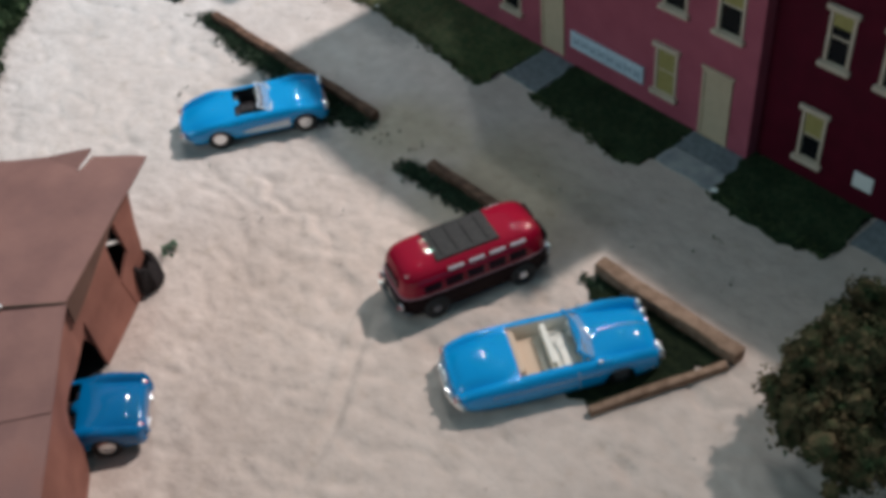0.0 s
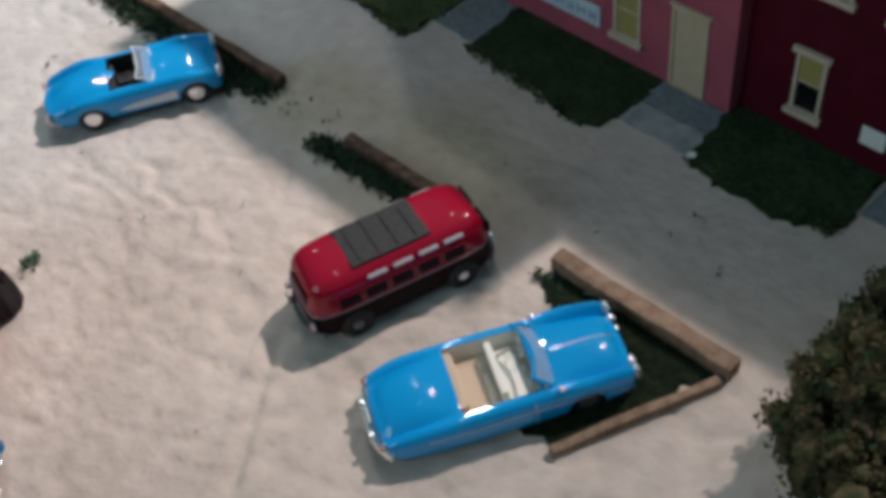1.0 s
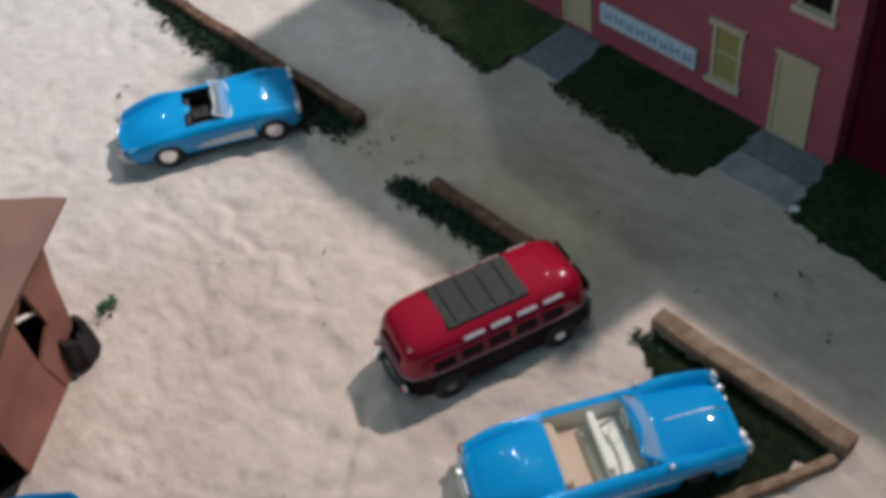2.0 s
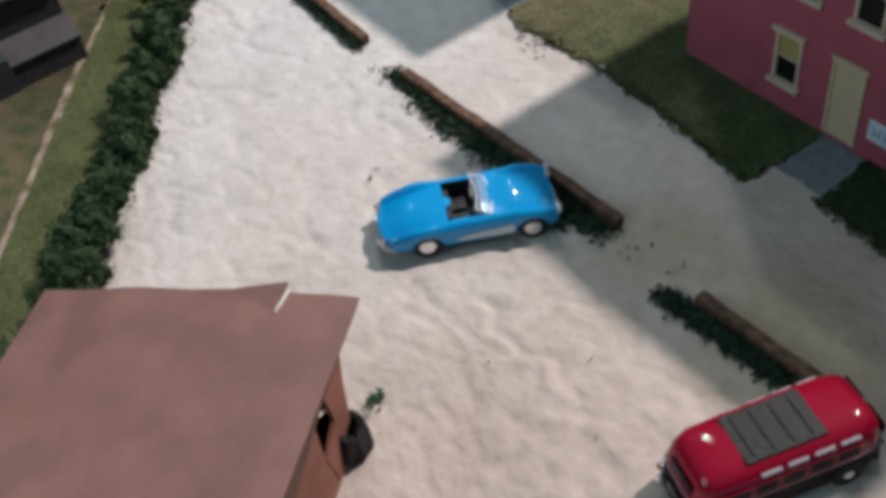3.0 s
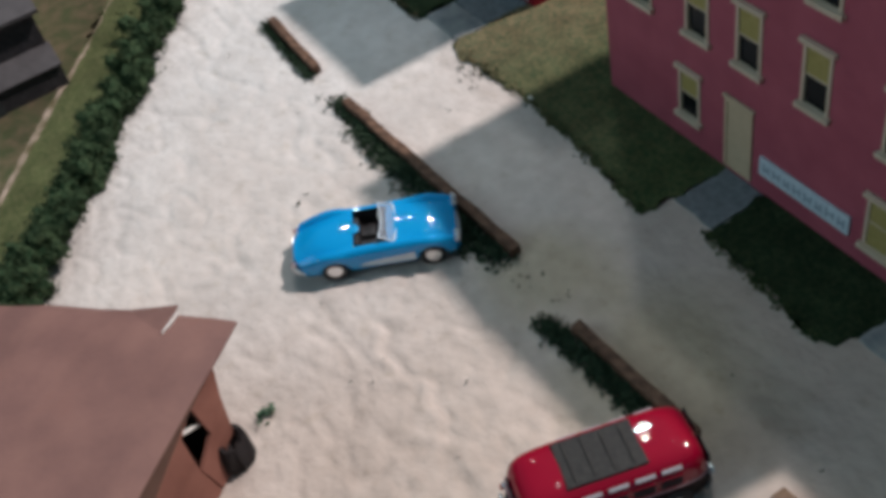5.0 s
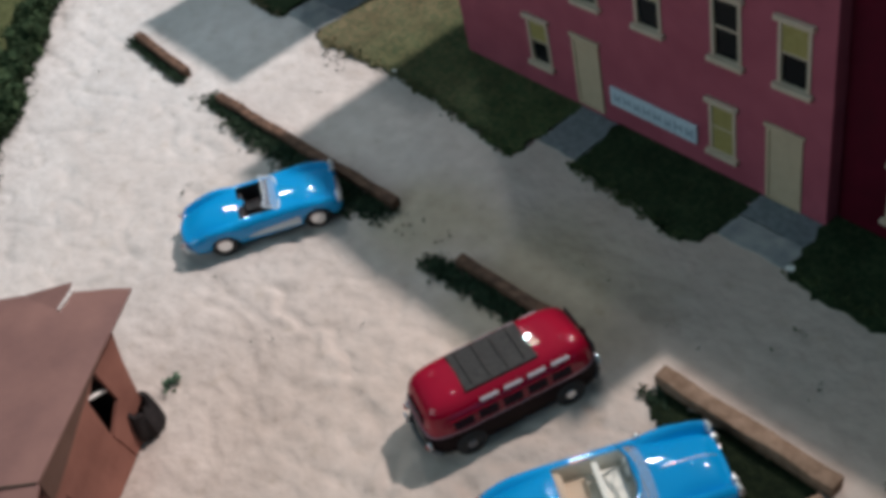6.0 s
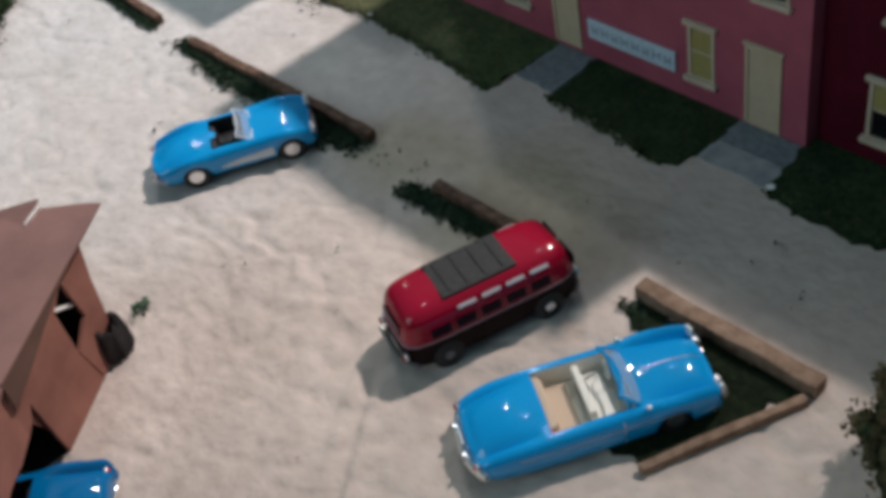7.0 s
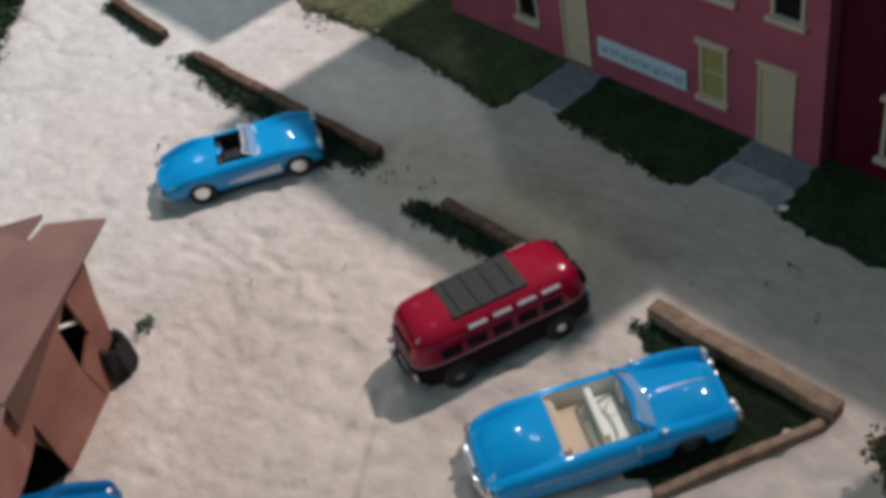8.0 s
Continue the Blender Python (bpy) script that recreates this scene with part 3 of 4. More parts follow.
# ---- timber kerbs ----
def timber(x0, y0, x1, y1, w, h, material, label, group="timber kerbs of the car park"):
    L = math.hypot(x1 - x0, y1 - y0)
    ob = thing("timber_kerb", x0, y0, 0, math.degrees(math.atan2(y1 - y0, x1 - x0)), label, "timber", group)
    bm = box(0, L, -w / 2, w / 2, -0.02, h, 0.05)
    bmesh.ops.subdivide_edges(bm, edges=[e for e in bm.edges if abs(e.verts[0].co.x - e.verts[1].co.x) > 0.5], cuts=int(L / 0.5))
    for v in bm.verts:
        v.co += Vector((0, 0.05 * noise.noise(v.co * 1.3 + Vector((x0, y0, 0))), 0.035 * noise.noise(v.co * 2.1 + Vector((y0, x0, 3)))))
    part("beam", bm, material, ob, smooth=True)
    return ob


timber(-42.1, 17.25, -37.95, 17.1, 0.34, 0.34, LOG, "short brown stained timber kerb lying on sand")
timber(-35.5, 17.0, -25.65, 17.4, 0.34, 0.34, LOG, "long brown stained timber kerb lying on sand")
timber(-22.3, 17.05, -17.6, 17.2, 0.34, 0.34, LOG, "dark stained timber kerb lying beside the bus")
timber(-15.2, 17.5, -10.2, 17.62, 0.45, 0.42, TIMBER, "light brown timber kerb forming a corner")
timber(-11.82, 13.52, -10.30, 17.22, 0.23, 0.24, TIMBER, "light brown timber kerb set across another")


# ---- cars ----
def wheel(car, x, y, r, w, hub, side, cap=1.0):
    """A tyre with its hubcap; side: 1 where the outside faces +y."""
    tyre = part("wheel", lathe([(r * 0.62, -w / 2), (r * 0.9, -w / 2), (r, -w * 0.3), (r, w * 0.3), (r * 0.9, w / 2), (r * 0.62, w / 2), (r * 0.6, w * 0.3), (r * 0.1, w * 0.27)], 24), TYRE, car, "black tyre", True)
    put(tyre, x, y, r, 0 if side > 0 else 180)
    part("hubcap", lathe([(q * r * cap, h * w) for q, h in ((0.6, 0.28), (0.6, 0.42), (0.5, 0.5), (0.42, 0.46), (0.22, 0.52), (0.06, 0.58))], 20), hub, tyre, "bright hubcap", True)
    return tyre


def glide(table, x):
    """A smooth curve through (x, value) pairs."""
    xs, vs = [p[0] for p in table], [p[1] for p in table]
    if x <= xs[0]:
        return vs[0]
    if x >= xs[-1]:
        return vs[-1]
    i = max(k for k in range(len(xs) - 1) if xs[k] <= x)
    h = xs[i + 1] - xs[i]
    f = (x - xs[i]) / h
    slope = lambda k: (vs[min(k + 1, len(xs) - 1)] - vs[max(k - 1, 0)]) / (xs[min(k + 1, len(xs) - 1)] - xs[max(k - 1, 0)])
    a, b = slope(i) * h, slope(i + 1) * h
    return (2 * f ** 3 - 3 * f ** 2 + 1) * vs[i] + (f ** 3 - 2 * f ** 2 + f) * a + (3 * f ** 2 - 2 * f ** 3) * vs[i + 1] + (f ** 3 - f ** 2) * b


class Shell:
    """A car shell swept along its length: bulging flanks, fender crests, a crease, and a crowned deck between them.
    nose and tail are (bow in plan, push of the fender tips, edge radius)."""
    SIDE = [(0.91, 0.0), (0.965, 0.12), (0.995, 0.30), (1.0, 0.47), (0.995, 0.62), (0.975, 0.76), (0.935, 0.89), (0.885, 0.97), (0.83, 1.0)]
    DECK = [0.83, 0.78, 0.73, 0.68, 0.62, 0.53, 0.42, 0.28, 0.14, 0.0]

    def __init__(self, x0, x1, width, tables, wheels, arch, nose, tail, sections=84):
        self.x0, self.x1, self.W, self.t, self.wheels, self.arch = x0, x1, width, tables, wheels, arch
        self.nose, self.tail = nose, tail
        self.xs = np.linspace(x0 + tail[2], x1 - nose[2], sections)

    def at(self, key, x):
        return glide(self.t[key], x)

    def half(self, x):
        return self.W / 2 * self.at("width", x)

    def bow(self, x, yf):
        """How far the ends stand back or forward across the width."""
        u = (2 * x - self.x0 - self.x1) / (self.x1 - self.x0)
        s = 1 if u > 0 else -1
        bow, push, _ = self.nose if s > 0 else self.tail
        f = max(0.0, (abs(u) - 0.45) / 0.55)
        return s * f * f * (push * math.exp(-((abs(yf) - 0.80) / 0.15) ** 2) - bow * abs(yf) ** 2.4)

    def section(self, x):
        """Flank points from sill to crest, then deck points from crest to middle, on the +y side."""
        w, zb, zf = self.half(x), self.at("low", x), self.at("fender", x)
        for wx in self.wheels:
            d = abs(x - wx)
            if d < self.arch:
                zb = max(zb, 0.22 + math.sqrt(self.arch ** 2 - d * d) * 0.93)
        zb = min(zb, zf - 0.12)
        side = [(yf, zb + (zf - zb) * f) for yf, f in self.SIDE]
        zd, crown, crease = self.at("deck", x), self.at("crown", x), self.at("crease", x)
        deck = []
        for yf in self.DECK:
            m = min(1.0, max(0.0, (yf - 0.66) / 0.17))
            m = m * m * (3 - 2 * m)
            z = zd + crown * max(0.0, 1 - (yf / 0.66) ** 2.2)
            deck.append((yf, z + (zf - z) * m - crease * math.exp(-((yf - 0.675) / 0.055) ** 2)))
        return w, zb, zf, side, deck

    def top(self, x, yf):
        w, zb, zf, side, deck = self.section(x)
        return float(np.interp(yf, [p[0] for p in deck][::-1], [p[1] for p in deck][::-1]))

    def build(self, hole=None):
        bm = bmesh.new()
        n = len(self.SIDE)
        rings = []
        stations = []
        for s, (bow, push, r) in ((-1, self.tail), (1, self.nose)):
            end = self.x1 - r if s > 0 else self.x0 + r
            turns = [(end + s * r * math.sin(a), end, 1 - math.cos(a), r) for a in (math.pi / 2 * k / 5 for k in range(1, 6))]
            stations.append(turns[::-1] if s < 0 else turns)
        every = stations[0] + [(x, x, 0.0, 0.0) for x in self.xs] + stations[1]
        for x, xs, shrink, r in every:
            w, zb, zf, side, deck = self.section(xs)
            zm = (zb + zf) / 2 - 0.05
            ring = []
            half = [(yf * w, z, yf) for yf, z in side] + [(yf * w, z, yf) for yf, z in deck[1:]]
            for s, pts in ((1, half), (-1, half[-2::-1])):
                for y, z, yf in pts:
                    y2, z2 = y * (1 - shrink * r / w), z + (zm - z) * min(0.9, shrink * r / max(0.1, abs(zf - zm)))
                    ring.append(bm.verts.new((x + self.bow(x, yf), s * y2, z2)))
            rings.append(ring)
        names = self.SIDE + [(yf, 2.0) for yf in self.DECK[1:]]
        names = names + names[-2::-1]
        for i, (a, b) in enumerate(zip(rings, rings[1:])):
            xm = (every[i][0] + every[i + 1][0]) / 2
            for k in range(len(names) - 1):
                inner = names[k][1] >= 1.0 and names[k + 1][1] >= 1.0 and max(names[k][0], names[k + 1][0]) <= hole[2] + 1e-6 if hole else False
                if not (inner and hole[0] < xm < hole[1]):
                    bm.faces.new((a[k], a[k + 1], b[k + 1], b[k]))
        # the ends: rows across the width from sill to crest
        for ring, (x, xs, shrink, r) in ((rings[0], every[0]), (rings[-1], every[-1])):
            m = len(ring)
            top = ring[n - 1:m - n + 1]
            prev = None
            for k in range(n):
                l, rr = ring[k], ring[m - 1 - k]
                row = []
                for j, tv in enumerate(top):
                    if j == 0:
                        row.append(l)
                    elif j == len(top) - 1:
                        row.append(rr)
                    elif k == n - 1:
                        row.append(tv)
                    else:
                        f = tv.co.y / top[0].co.y
                        yf = f * 0.9
                        z0 = l.co.z + (tv.co.z - top[0].co.z) * (k / (n - 1)) ** 2
                        row.append(bm.verts.new((x + self.bow(x, yf), l.co.y * f, z0)))
                if prev:
                    for j in range(len(row) - 1):
                        bm.faces.new((prev[j], prev[j + 1], row[j + 1], row[j]))
                prev = row
        return bm

    def tub(self, hole, floor):
        """The lining of the cockpit opening: sides, ends and a floor."""
        bm = bmesh.new()
        xs = [x for x in self.xs if hole[0] - 0.08 < x < hole[1] + 0.08]
        tops, lows = [], []
        for s in (1, -1):
            tops.append([bm.verts.new((x, s * (hole[2] * self.half(x) + 0.01), self.top(x, hole[2]) - 0.02)) for x in xs])
            lows.append([bm.verts.new((x, s * hole[2] * self.half(x) - s * 0.02, floor)) for x in xs])
        for k in range(len(xs) - 1):
            for t, l in zip(tops, lows):
                bm.faces.new((t[k], t[k + 1], l[k + 1], l[k]))
            bm.faces.new((lows[0][k], lows[0][k + 1], lows[1][k + 1], lows[1][k]))
        for k in (0, -1):
            bm.faces.new((tops[0][k], lows[0][k], lows[1][k], tops[1][k]))
        return bm


def windscreen(car, x, half, z0, z1, rake, bulge, frame_material, tilt_in=0.88, bar=0.028):
    """A curved screen that leans back, in a thin bright frame."""
    def p(f, h):
        return Vector((x - rake * h - bulge * f * f, half * f * (1 - (1 - tilt_in) * h), z0 + (z1 - z0) * h))
    bm = bmesh.new()
    cols = [-1 + k / 6 for k in range(13)]
    for off in (0.0, 0.018):
        rows = [[bm.verts.new(p(f, h) - Vector((off, 0, 0))) for f in cols] for h in (0.0, 0.5, 1.0)]
        for a, b in zip(rows, rows[1:]):
            for k in range(12):
                bm.faces.new((a[k], a[k + 1], b[k + 1], b[k]))
    pane = part("windscreen", bm, CLEAR, car, "clear curved windscreen", True)
    pane.visible_shadow = False
    loop = [p(-1, h / 4) for h in range(5)] + [p(f, 1) for f in cols] + [p(1, 1 - h / 4) for h in range(5)]
    part("windscreen_frame", tube(loop, bar), frame_material, pane, "bright metal frame", True)
    part("windscreen_base", tube([p(f, 0) for f in cols], 0.034), frame_material, pane, "", True)


def bumper(car, x, half, z, curl, r, name="bumper", material=None):
    s = 1 if x > 0 else -1
    pts = [(x - s * curl * abs(f) ** 3, half * f, z) for f in (k / 8 - 1 for k in range(17))]
    return part(name, tube(pts, r, 8), material or CHROME, car, "dull metal bumper" if material else "chrome bumper", True)


def lamp(car, name, x, y, z, r, material, facing=1, rim=True, label=""):
    bm = lathe([(r * 0.9, -0.06), (r, 0.0), (r * 0.85, 0.05), (r * 0.45, 0.085), (r * 0.05, 0.095)], 14)
    ob = part(name, bm, material, car, label, True)
    put(ob, x, y, z, -90 * facing)
    if rim:
        part("lamp_rim", lathe([(r * 1.0, -0.05), (r * 1.18, -0.03), (r * 1.18, 0.01), (r * 1.02, 0.03)], 14), CHROME, ob, "chrome rim", True)
    return ob


def seat(car, x, y, w, depth, z, back_h, material, name="seat", lean=0.16):
    s = part(name, box(x - depth / 2, x + depth / 2, y - w / 2, y + w / 2, z - 0.22, z, 0.05), material, car)
    bm = box(-0.08, 0.08, y - w / 2, y + w / 2, -0.2, back_h, 0.05)
    for v in bm.verts:
        v.co += Vector((x - depth / 2 - lean * max(0, v.co.z), 0, z))
    part("backrest", bm, material, s)
    return s


def steering_wheel(car, x, y, z, r=0.2):
    pts = [(0.08 * math.sin(a), r * math.cos(a), r * math.sin(a)) for a in (2 * math.pi * k / 14 for k in range(15))]
    put(part("steering_wheel", tube(pts, 0.018, 6), CREAM, car, "thin steering wheel", True), x, y, z, 0, 0, -20)


def roadster(x, y, turn, label, paint=None, blunt=0.0):
    """A two-seat open sports car, 4.9 cm long."""
    car = thing("sports_car", x, y, 0, turn, label, "car", "parked model cars")
    back = -2.76 + 0.24 * blunt
    tables = {
        "width": [(-2.84, 0.90 + 0.04 * blunt), (-2.4, 0.965 + 0.03 * blunt), (-1.5, 1.0), (-0.75, 0.968), (0.1, 0.96), (0.9, 0.975), (1.5, 0.985), (2.0, 0.955), (2.28, 0.90)],
        "low": [(-2.84, 0.42), (-2.4, 0.3), (0, 0.24), (2.0, 0.3), (2.28, 0.40)],
        "fender": [(-2.84, 0.68 + 0.14 * blunt), (-2.5, 0.82 + 0.04 * blunt), (-1.9, 0.98), (-1.4, 1.04), (-0.85, 1.01), (0.1, 1.02), (0.8, 1.035), (1.45, 1.045), (1.95, 0.96), (2.15, 0.88), (2.28, 0.79)],
        "deck": [(-2.84, 0.56 + 0.2 * blunt), (-2.5, 0.68 + 0.1 * blunt), (-1.8, 0.88), (-0.85, 1.0), (0.6, 1.0), (1.4, 0.985), (1.95, 0.90), (2.28, 0.74)],
        "crown": [(-2.84, 0.03), (-2.0, 0.14), (-0.9, 0.05), (0.3, 0.03), (1.3, 0.08), (1.9, 0.07), (2.28, 0.02)],
        "crease": [(-2.84, 0.04), (-1.8, 0.05), (-0.9, 0.0), (0.4, 0.0), (1.2, 0.035), (2.0, 0.05), (2.28, 0.03)],
    }
    sh = Shell(back, 2.28, 2.18, tables, (-1.47, 1.50), 0.47, (0.02, 0.08, 0.12), (0.32 - 0.26 * blunt, 0.05 + 0.07 * blunt, 0.20))
    hole = (-0.80, 0.20, 0.73)
    part("body", sh.build(hole), paint or BLUE, car, "bright blue enamelled body", True)
    part("cockpit", sh.tub(hole, 0.34), BLACKIN, car, "dark cockpit lining")
    part("chassis", box(-2.1, 2.0, -0.78, 0.78, 0.2, 0.32, 0.03), TYRE, car, "black underside")
    # the deck runs forward between the seats
    part("seat_fairing", dome(0.26, 0.24, 0.06, -0.86, 0, 0.995), paint or BLUE, car, "blue fairing between the seats", True)
    for s in (1, -1):
        seat(car, -0.42, 0.33 * s, 0.5, 0.5, 0.56, 0.36, BLACKIN)
        for wx in (-1.47, 1.50):
            wheel(car, wx, 0.95 * s, 0.40, 0.24, CHROME, s)
        # silver cove in the flank
        bm = bmesh.new()
        top, low = [], []
        for k in range(11):
            xx = 0.98 - k * 0.165
            f = k / 10
            zt, zl = 0.70 - 0.13 * f ** 0.8 - 0.07 * f ** 8, 0.40 + 0.02 * f + 0.05 * f ** 8
            w = sh.half(xx) * 1.0
            for row, zz in ((top, zt), (low, zl)):
                row.append((bm.verts.new((xx, s * (w + 0.016), zz)), bm.verts.new((xx, s * (w - 0.03), zz))))
        for a in range(10):
            bm.faces.new((top[a][0], top[a + 1][0], low[a + 1][0], low[a][0]))
            bm.faces.new((top[a][0], top[a + 1][0], top[a + 1][1], top[a][1]))
            bm.faces.new((low[a][0], low[a + 1][0], low[a + 1][1], low[a][1]))
        part("side_cove", bm, SILVER, car, "silver scalloped side panel", True)
        lamp(car, "headlamp", 2.28, 0.87 * s, 0.80, 0.12, LENS, 1)
        lamp(car, "inner_headlamp", 2.27, 0.63 * s, 0.76, 0.10, LENS, 1)
        part("door_seam", tube([(0.42, s * sh.half(0.42) * 0.80, sh.top(0.42, 0.80) + 0.004), (0.42, s * sh.half(0.42) * 0.945, 0.90), (0.42, s * sh.half(0.42) * 1.0, 0.66)], 0.01, 5), TYRE, car)
        lamp(car, "tail_lamp", back + 0.10, 0.72 * s, 0.62 + 0.1 * blunt, 0.09, LENS_RED, -1)
    windscreen(car, 0.52, 0.80, 1.0, 1.21, 0.42, 0.10, SILVER, 0.93, 0.024)
    steering_wheel(car, 0.02, 0.33, 0.92)
    bumper(car, 2.32, 0.86, 0.44, 0.12, 0.055)
    for s in (1, -1):
        part("rear_bumper", tube([(back - 0.03, s * 0.30, 0.44), (back + 0.02, s * 0.60, 0.44), (back + 0.14, s * 0.86, 0.44), (back + 0.42, s * 1.0, 0.44)], 0.055, 7), CHROME, car, "chrome quarter bumper", True)
    g = part("grille", box(2.18, 2.27, -0.46, 0.46, 0.44, 0.64, 0.05), CHROME, car, "chrome grille")
    for k in range(7):
        part("grille_tooth", box(2.255, 2.29, -0.36 + k * 0.12 - 0.025, -0.36 + k * 0.12 + 0.025, 0.43, 0.59, 0.01), CHROME, g)
    return car


def tourer(x, y, turn, label):
    """A long four-seat convertible, 5.7 cm long."""
    car = thing("convertible_car", x, y, 0, turn, label, "car", "parked model cars")
    tables = {
        "width": [(-2.83, 0.90), (-2.4, 0.96), (-1.8, 0.995), (-0.8, 1.0), (0.5, 0.98), (1.6, 0.975), (2.3, 0.965), (2.83, 0.93)],
        "low": [(-2.83, 0.34), (-2.4, 0.18), (0, 0.13), (2.4, 0.2), (2.83, 0.34)],
        "fender": [(-2.83, 0.66), (-2.5, 0.80), (-2.0, 0.92), (-1.3, 0.96), (-0.6, 0.98), (0.8, 1.0), (1.6, 1.05), (2.3, 1.03), (2.6, 0.97), (2.83, 0.84)],
        "deck": [(-2.83, 0.62), (-2.5, 0.78), (-1.9, 0.90), (-1.2, 0.95), (0, 0.97), (0.9, 0.98), (1.6, 0.94), (2.3, 0.87), (2.6, 0.79), (2.83, 0.66)],
        "crown": [(-2.83, 0.04), (-2.4, 0.15), (-1.8, 0.19), (-1.2, 0.10), (0.6, 0.03), (1.2, 0.10), (2.0, 0.19), (2.5, 0.17), (2.83, 0.06)],
        "crease": [(-2.83, 0.05), (-2.2, 0.07), (-1.4, 0.04), (-1.0, 0.0), (0.9, 0.0), (1.5, 0.05), (2.4, 0.08), (2.83, 0.07)],
    }
    sh = Shell(-2.81, 2.81, 2.36, tables, (1.68,), 0.42, (0.12, 0.12, 0.13), (0.20, 0.05, 0.15))
    hole = (-0.98, 0.90, 0.73)
    part("body", sh.build(hole), BLUE, car, "bright blue enamelled body", True)
    part("cabin", sh.tub(hole, 0.38), CREAM, car, "cream cabin lining")
    part("chassis", box(-2.5, 2.5, -0.85, 0.85, 0.16, 0.30, 0.03), TYRE, car, "black underside")
    seat(car, -0.55, 0, 1.32, 0.55, 0.6, 0.36, TAN, "rear_seat")
    seat(car, 0.30, 0, 1.4, 0.5, 0.62, 0.42, CREAM, "front_seat")
    part("dashboard", box(0.74, 0.86, -0.72, 0.72, 0.72, 1.0, 0.04), BLUE, car, "blue dashboard")
    part("parcel_shelf", box(-1.02, -0.84, -0.74, 0.74, 0.84, 0.975, 0.04), TAN, car, "tan boot cover behind the seat")
    for s in (1, -1):
        for wx in (-1.70, 1.68):
            wheel(car, wx, (0.84 if wx < 0 else 0.93) * s, 0.36, 0.24, DULL, s)
        lamp(car, "headlamp", 2.77, 0.88 * s, 0.80, 0.14, LENS, 1)
        lamp(car, "parking_lamp", 2.80, 0.60 * s, 0.72, 0.10, LENS, 1)
        part("bumper_bullet", dome(0.15, 0.13, 0.13, 2.84, 0.78 * s, 0.44), CHROME, car, "rounded chrome bumper bullet", True)
        part("wing_mirror", dome(0.06, 0.07, 0.05, 1.12, 1.02 * s, 1.06), CHROME, car, "small chrome mirror", True)
        lamp(car, "tail_lamp", -2.72, 0.88 * s, 0.62, 0.10, LENS_RED, -1)
        part("door_seam", tube([(0.52, s * (sh.half(0.52) * 0.95 + 0.004), 0.9), (0.52, s * (sh.half(0.52) + 0.004), 0.6), (0.52, s * (sh.half(0.52) * 0.985 + 0.004), 0.3)], 0.012, 5), CHROME, car)
        part("side_trim", tube([(f, s * (sh.half(f) + 0.005), 0.72) for f in (2.0 - k * 0.2 for k in range(20))], 0.012, 6), CHROME, car, "thin chrome side strip", True)
    windscreen(car, 1.20, 0.84, 0.98, 1.32, 0.42, 0.20, BLUE, 0.88, 0.045)
    steering_wheel(car, 0.64, 0.38, 0.94)
    part("hood_strip", tube([(f, 0, sh.top(f, 0.0) + 0.008) for f in (1.35 + k * 0.13 for k in range(11))], 0.014, 6), CHROME, car, "chrome strip along the bonnet", True)
    bumper(car, 2.78, 1.06, 0.42, 0.3, 0.10)
    bumper(car, -2.86, 1.08, 0.44, 0.3, 0.11)
    for xx in (2.85, -2.92):
        for s in (1, -1):
            part("bumper_guard", box(xx - 0.05, xx + 0.05, s * 0.42 - 0.07, s * 0.42 + 0.07, 0.34, 0.62, 0.04), CHROME, car, "chrome bumper guard")
    g = part("grille", box(2.68, 2.80, -0.66, 0.66, 0.46, 0.72, 0.05), CHROME, car, "wide chrome grille")
    for k in range(3):
        part("grille_bar", tube([(2.82 - 0.06 * abs(f) ** 2, 0.64 * f, 0.5 + 0.08 * k) for f in (j / 4 - 1 for j in range(9))], 0.02, 6), CHROME, g, "", True)
    part("number_plate", box(-2.88, -2.84, -0.2, 0.2, 0.52, 0.66, 0.01), WHITE, car, "plain white plate")
    return car


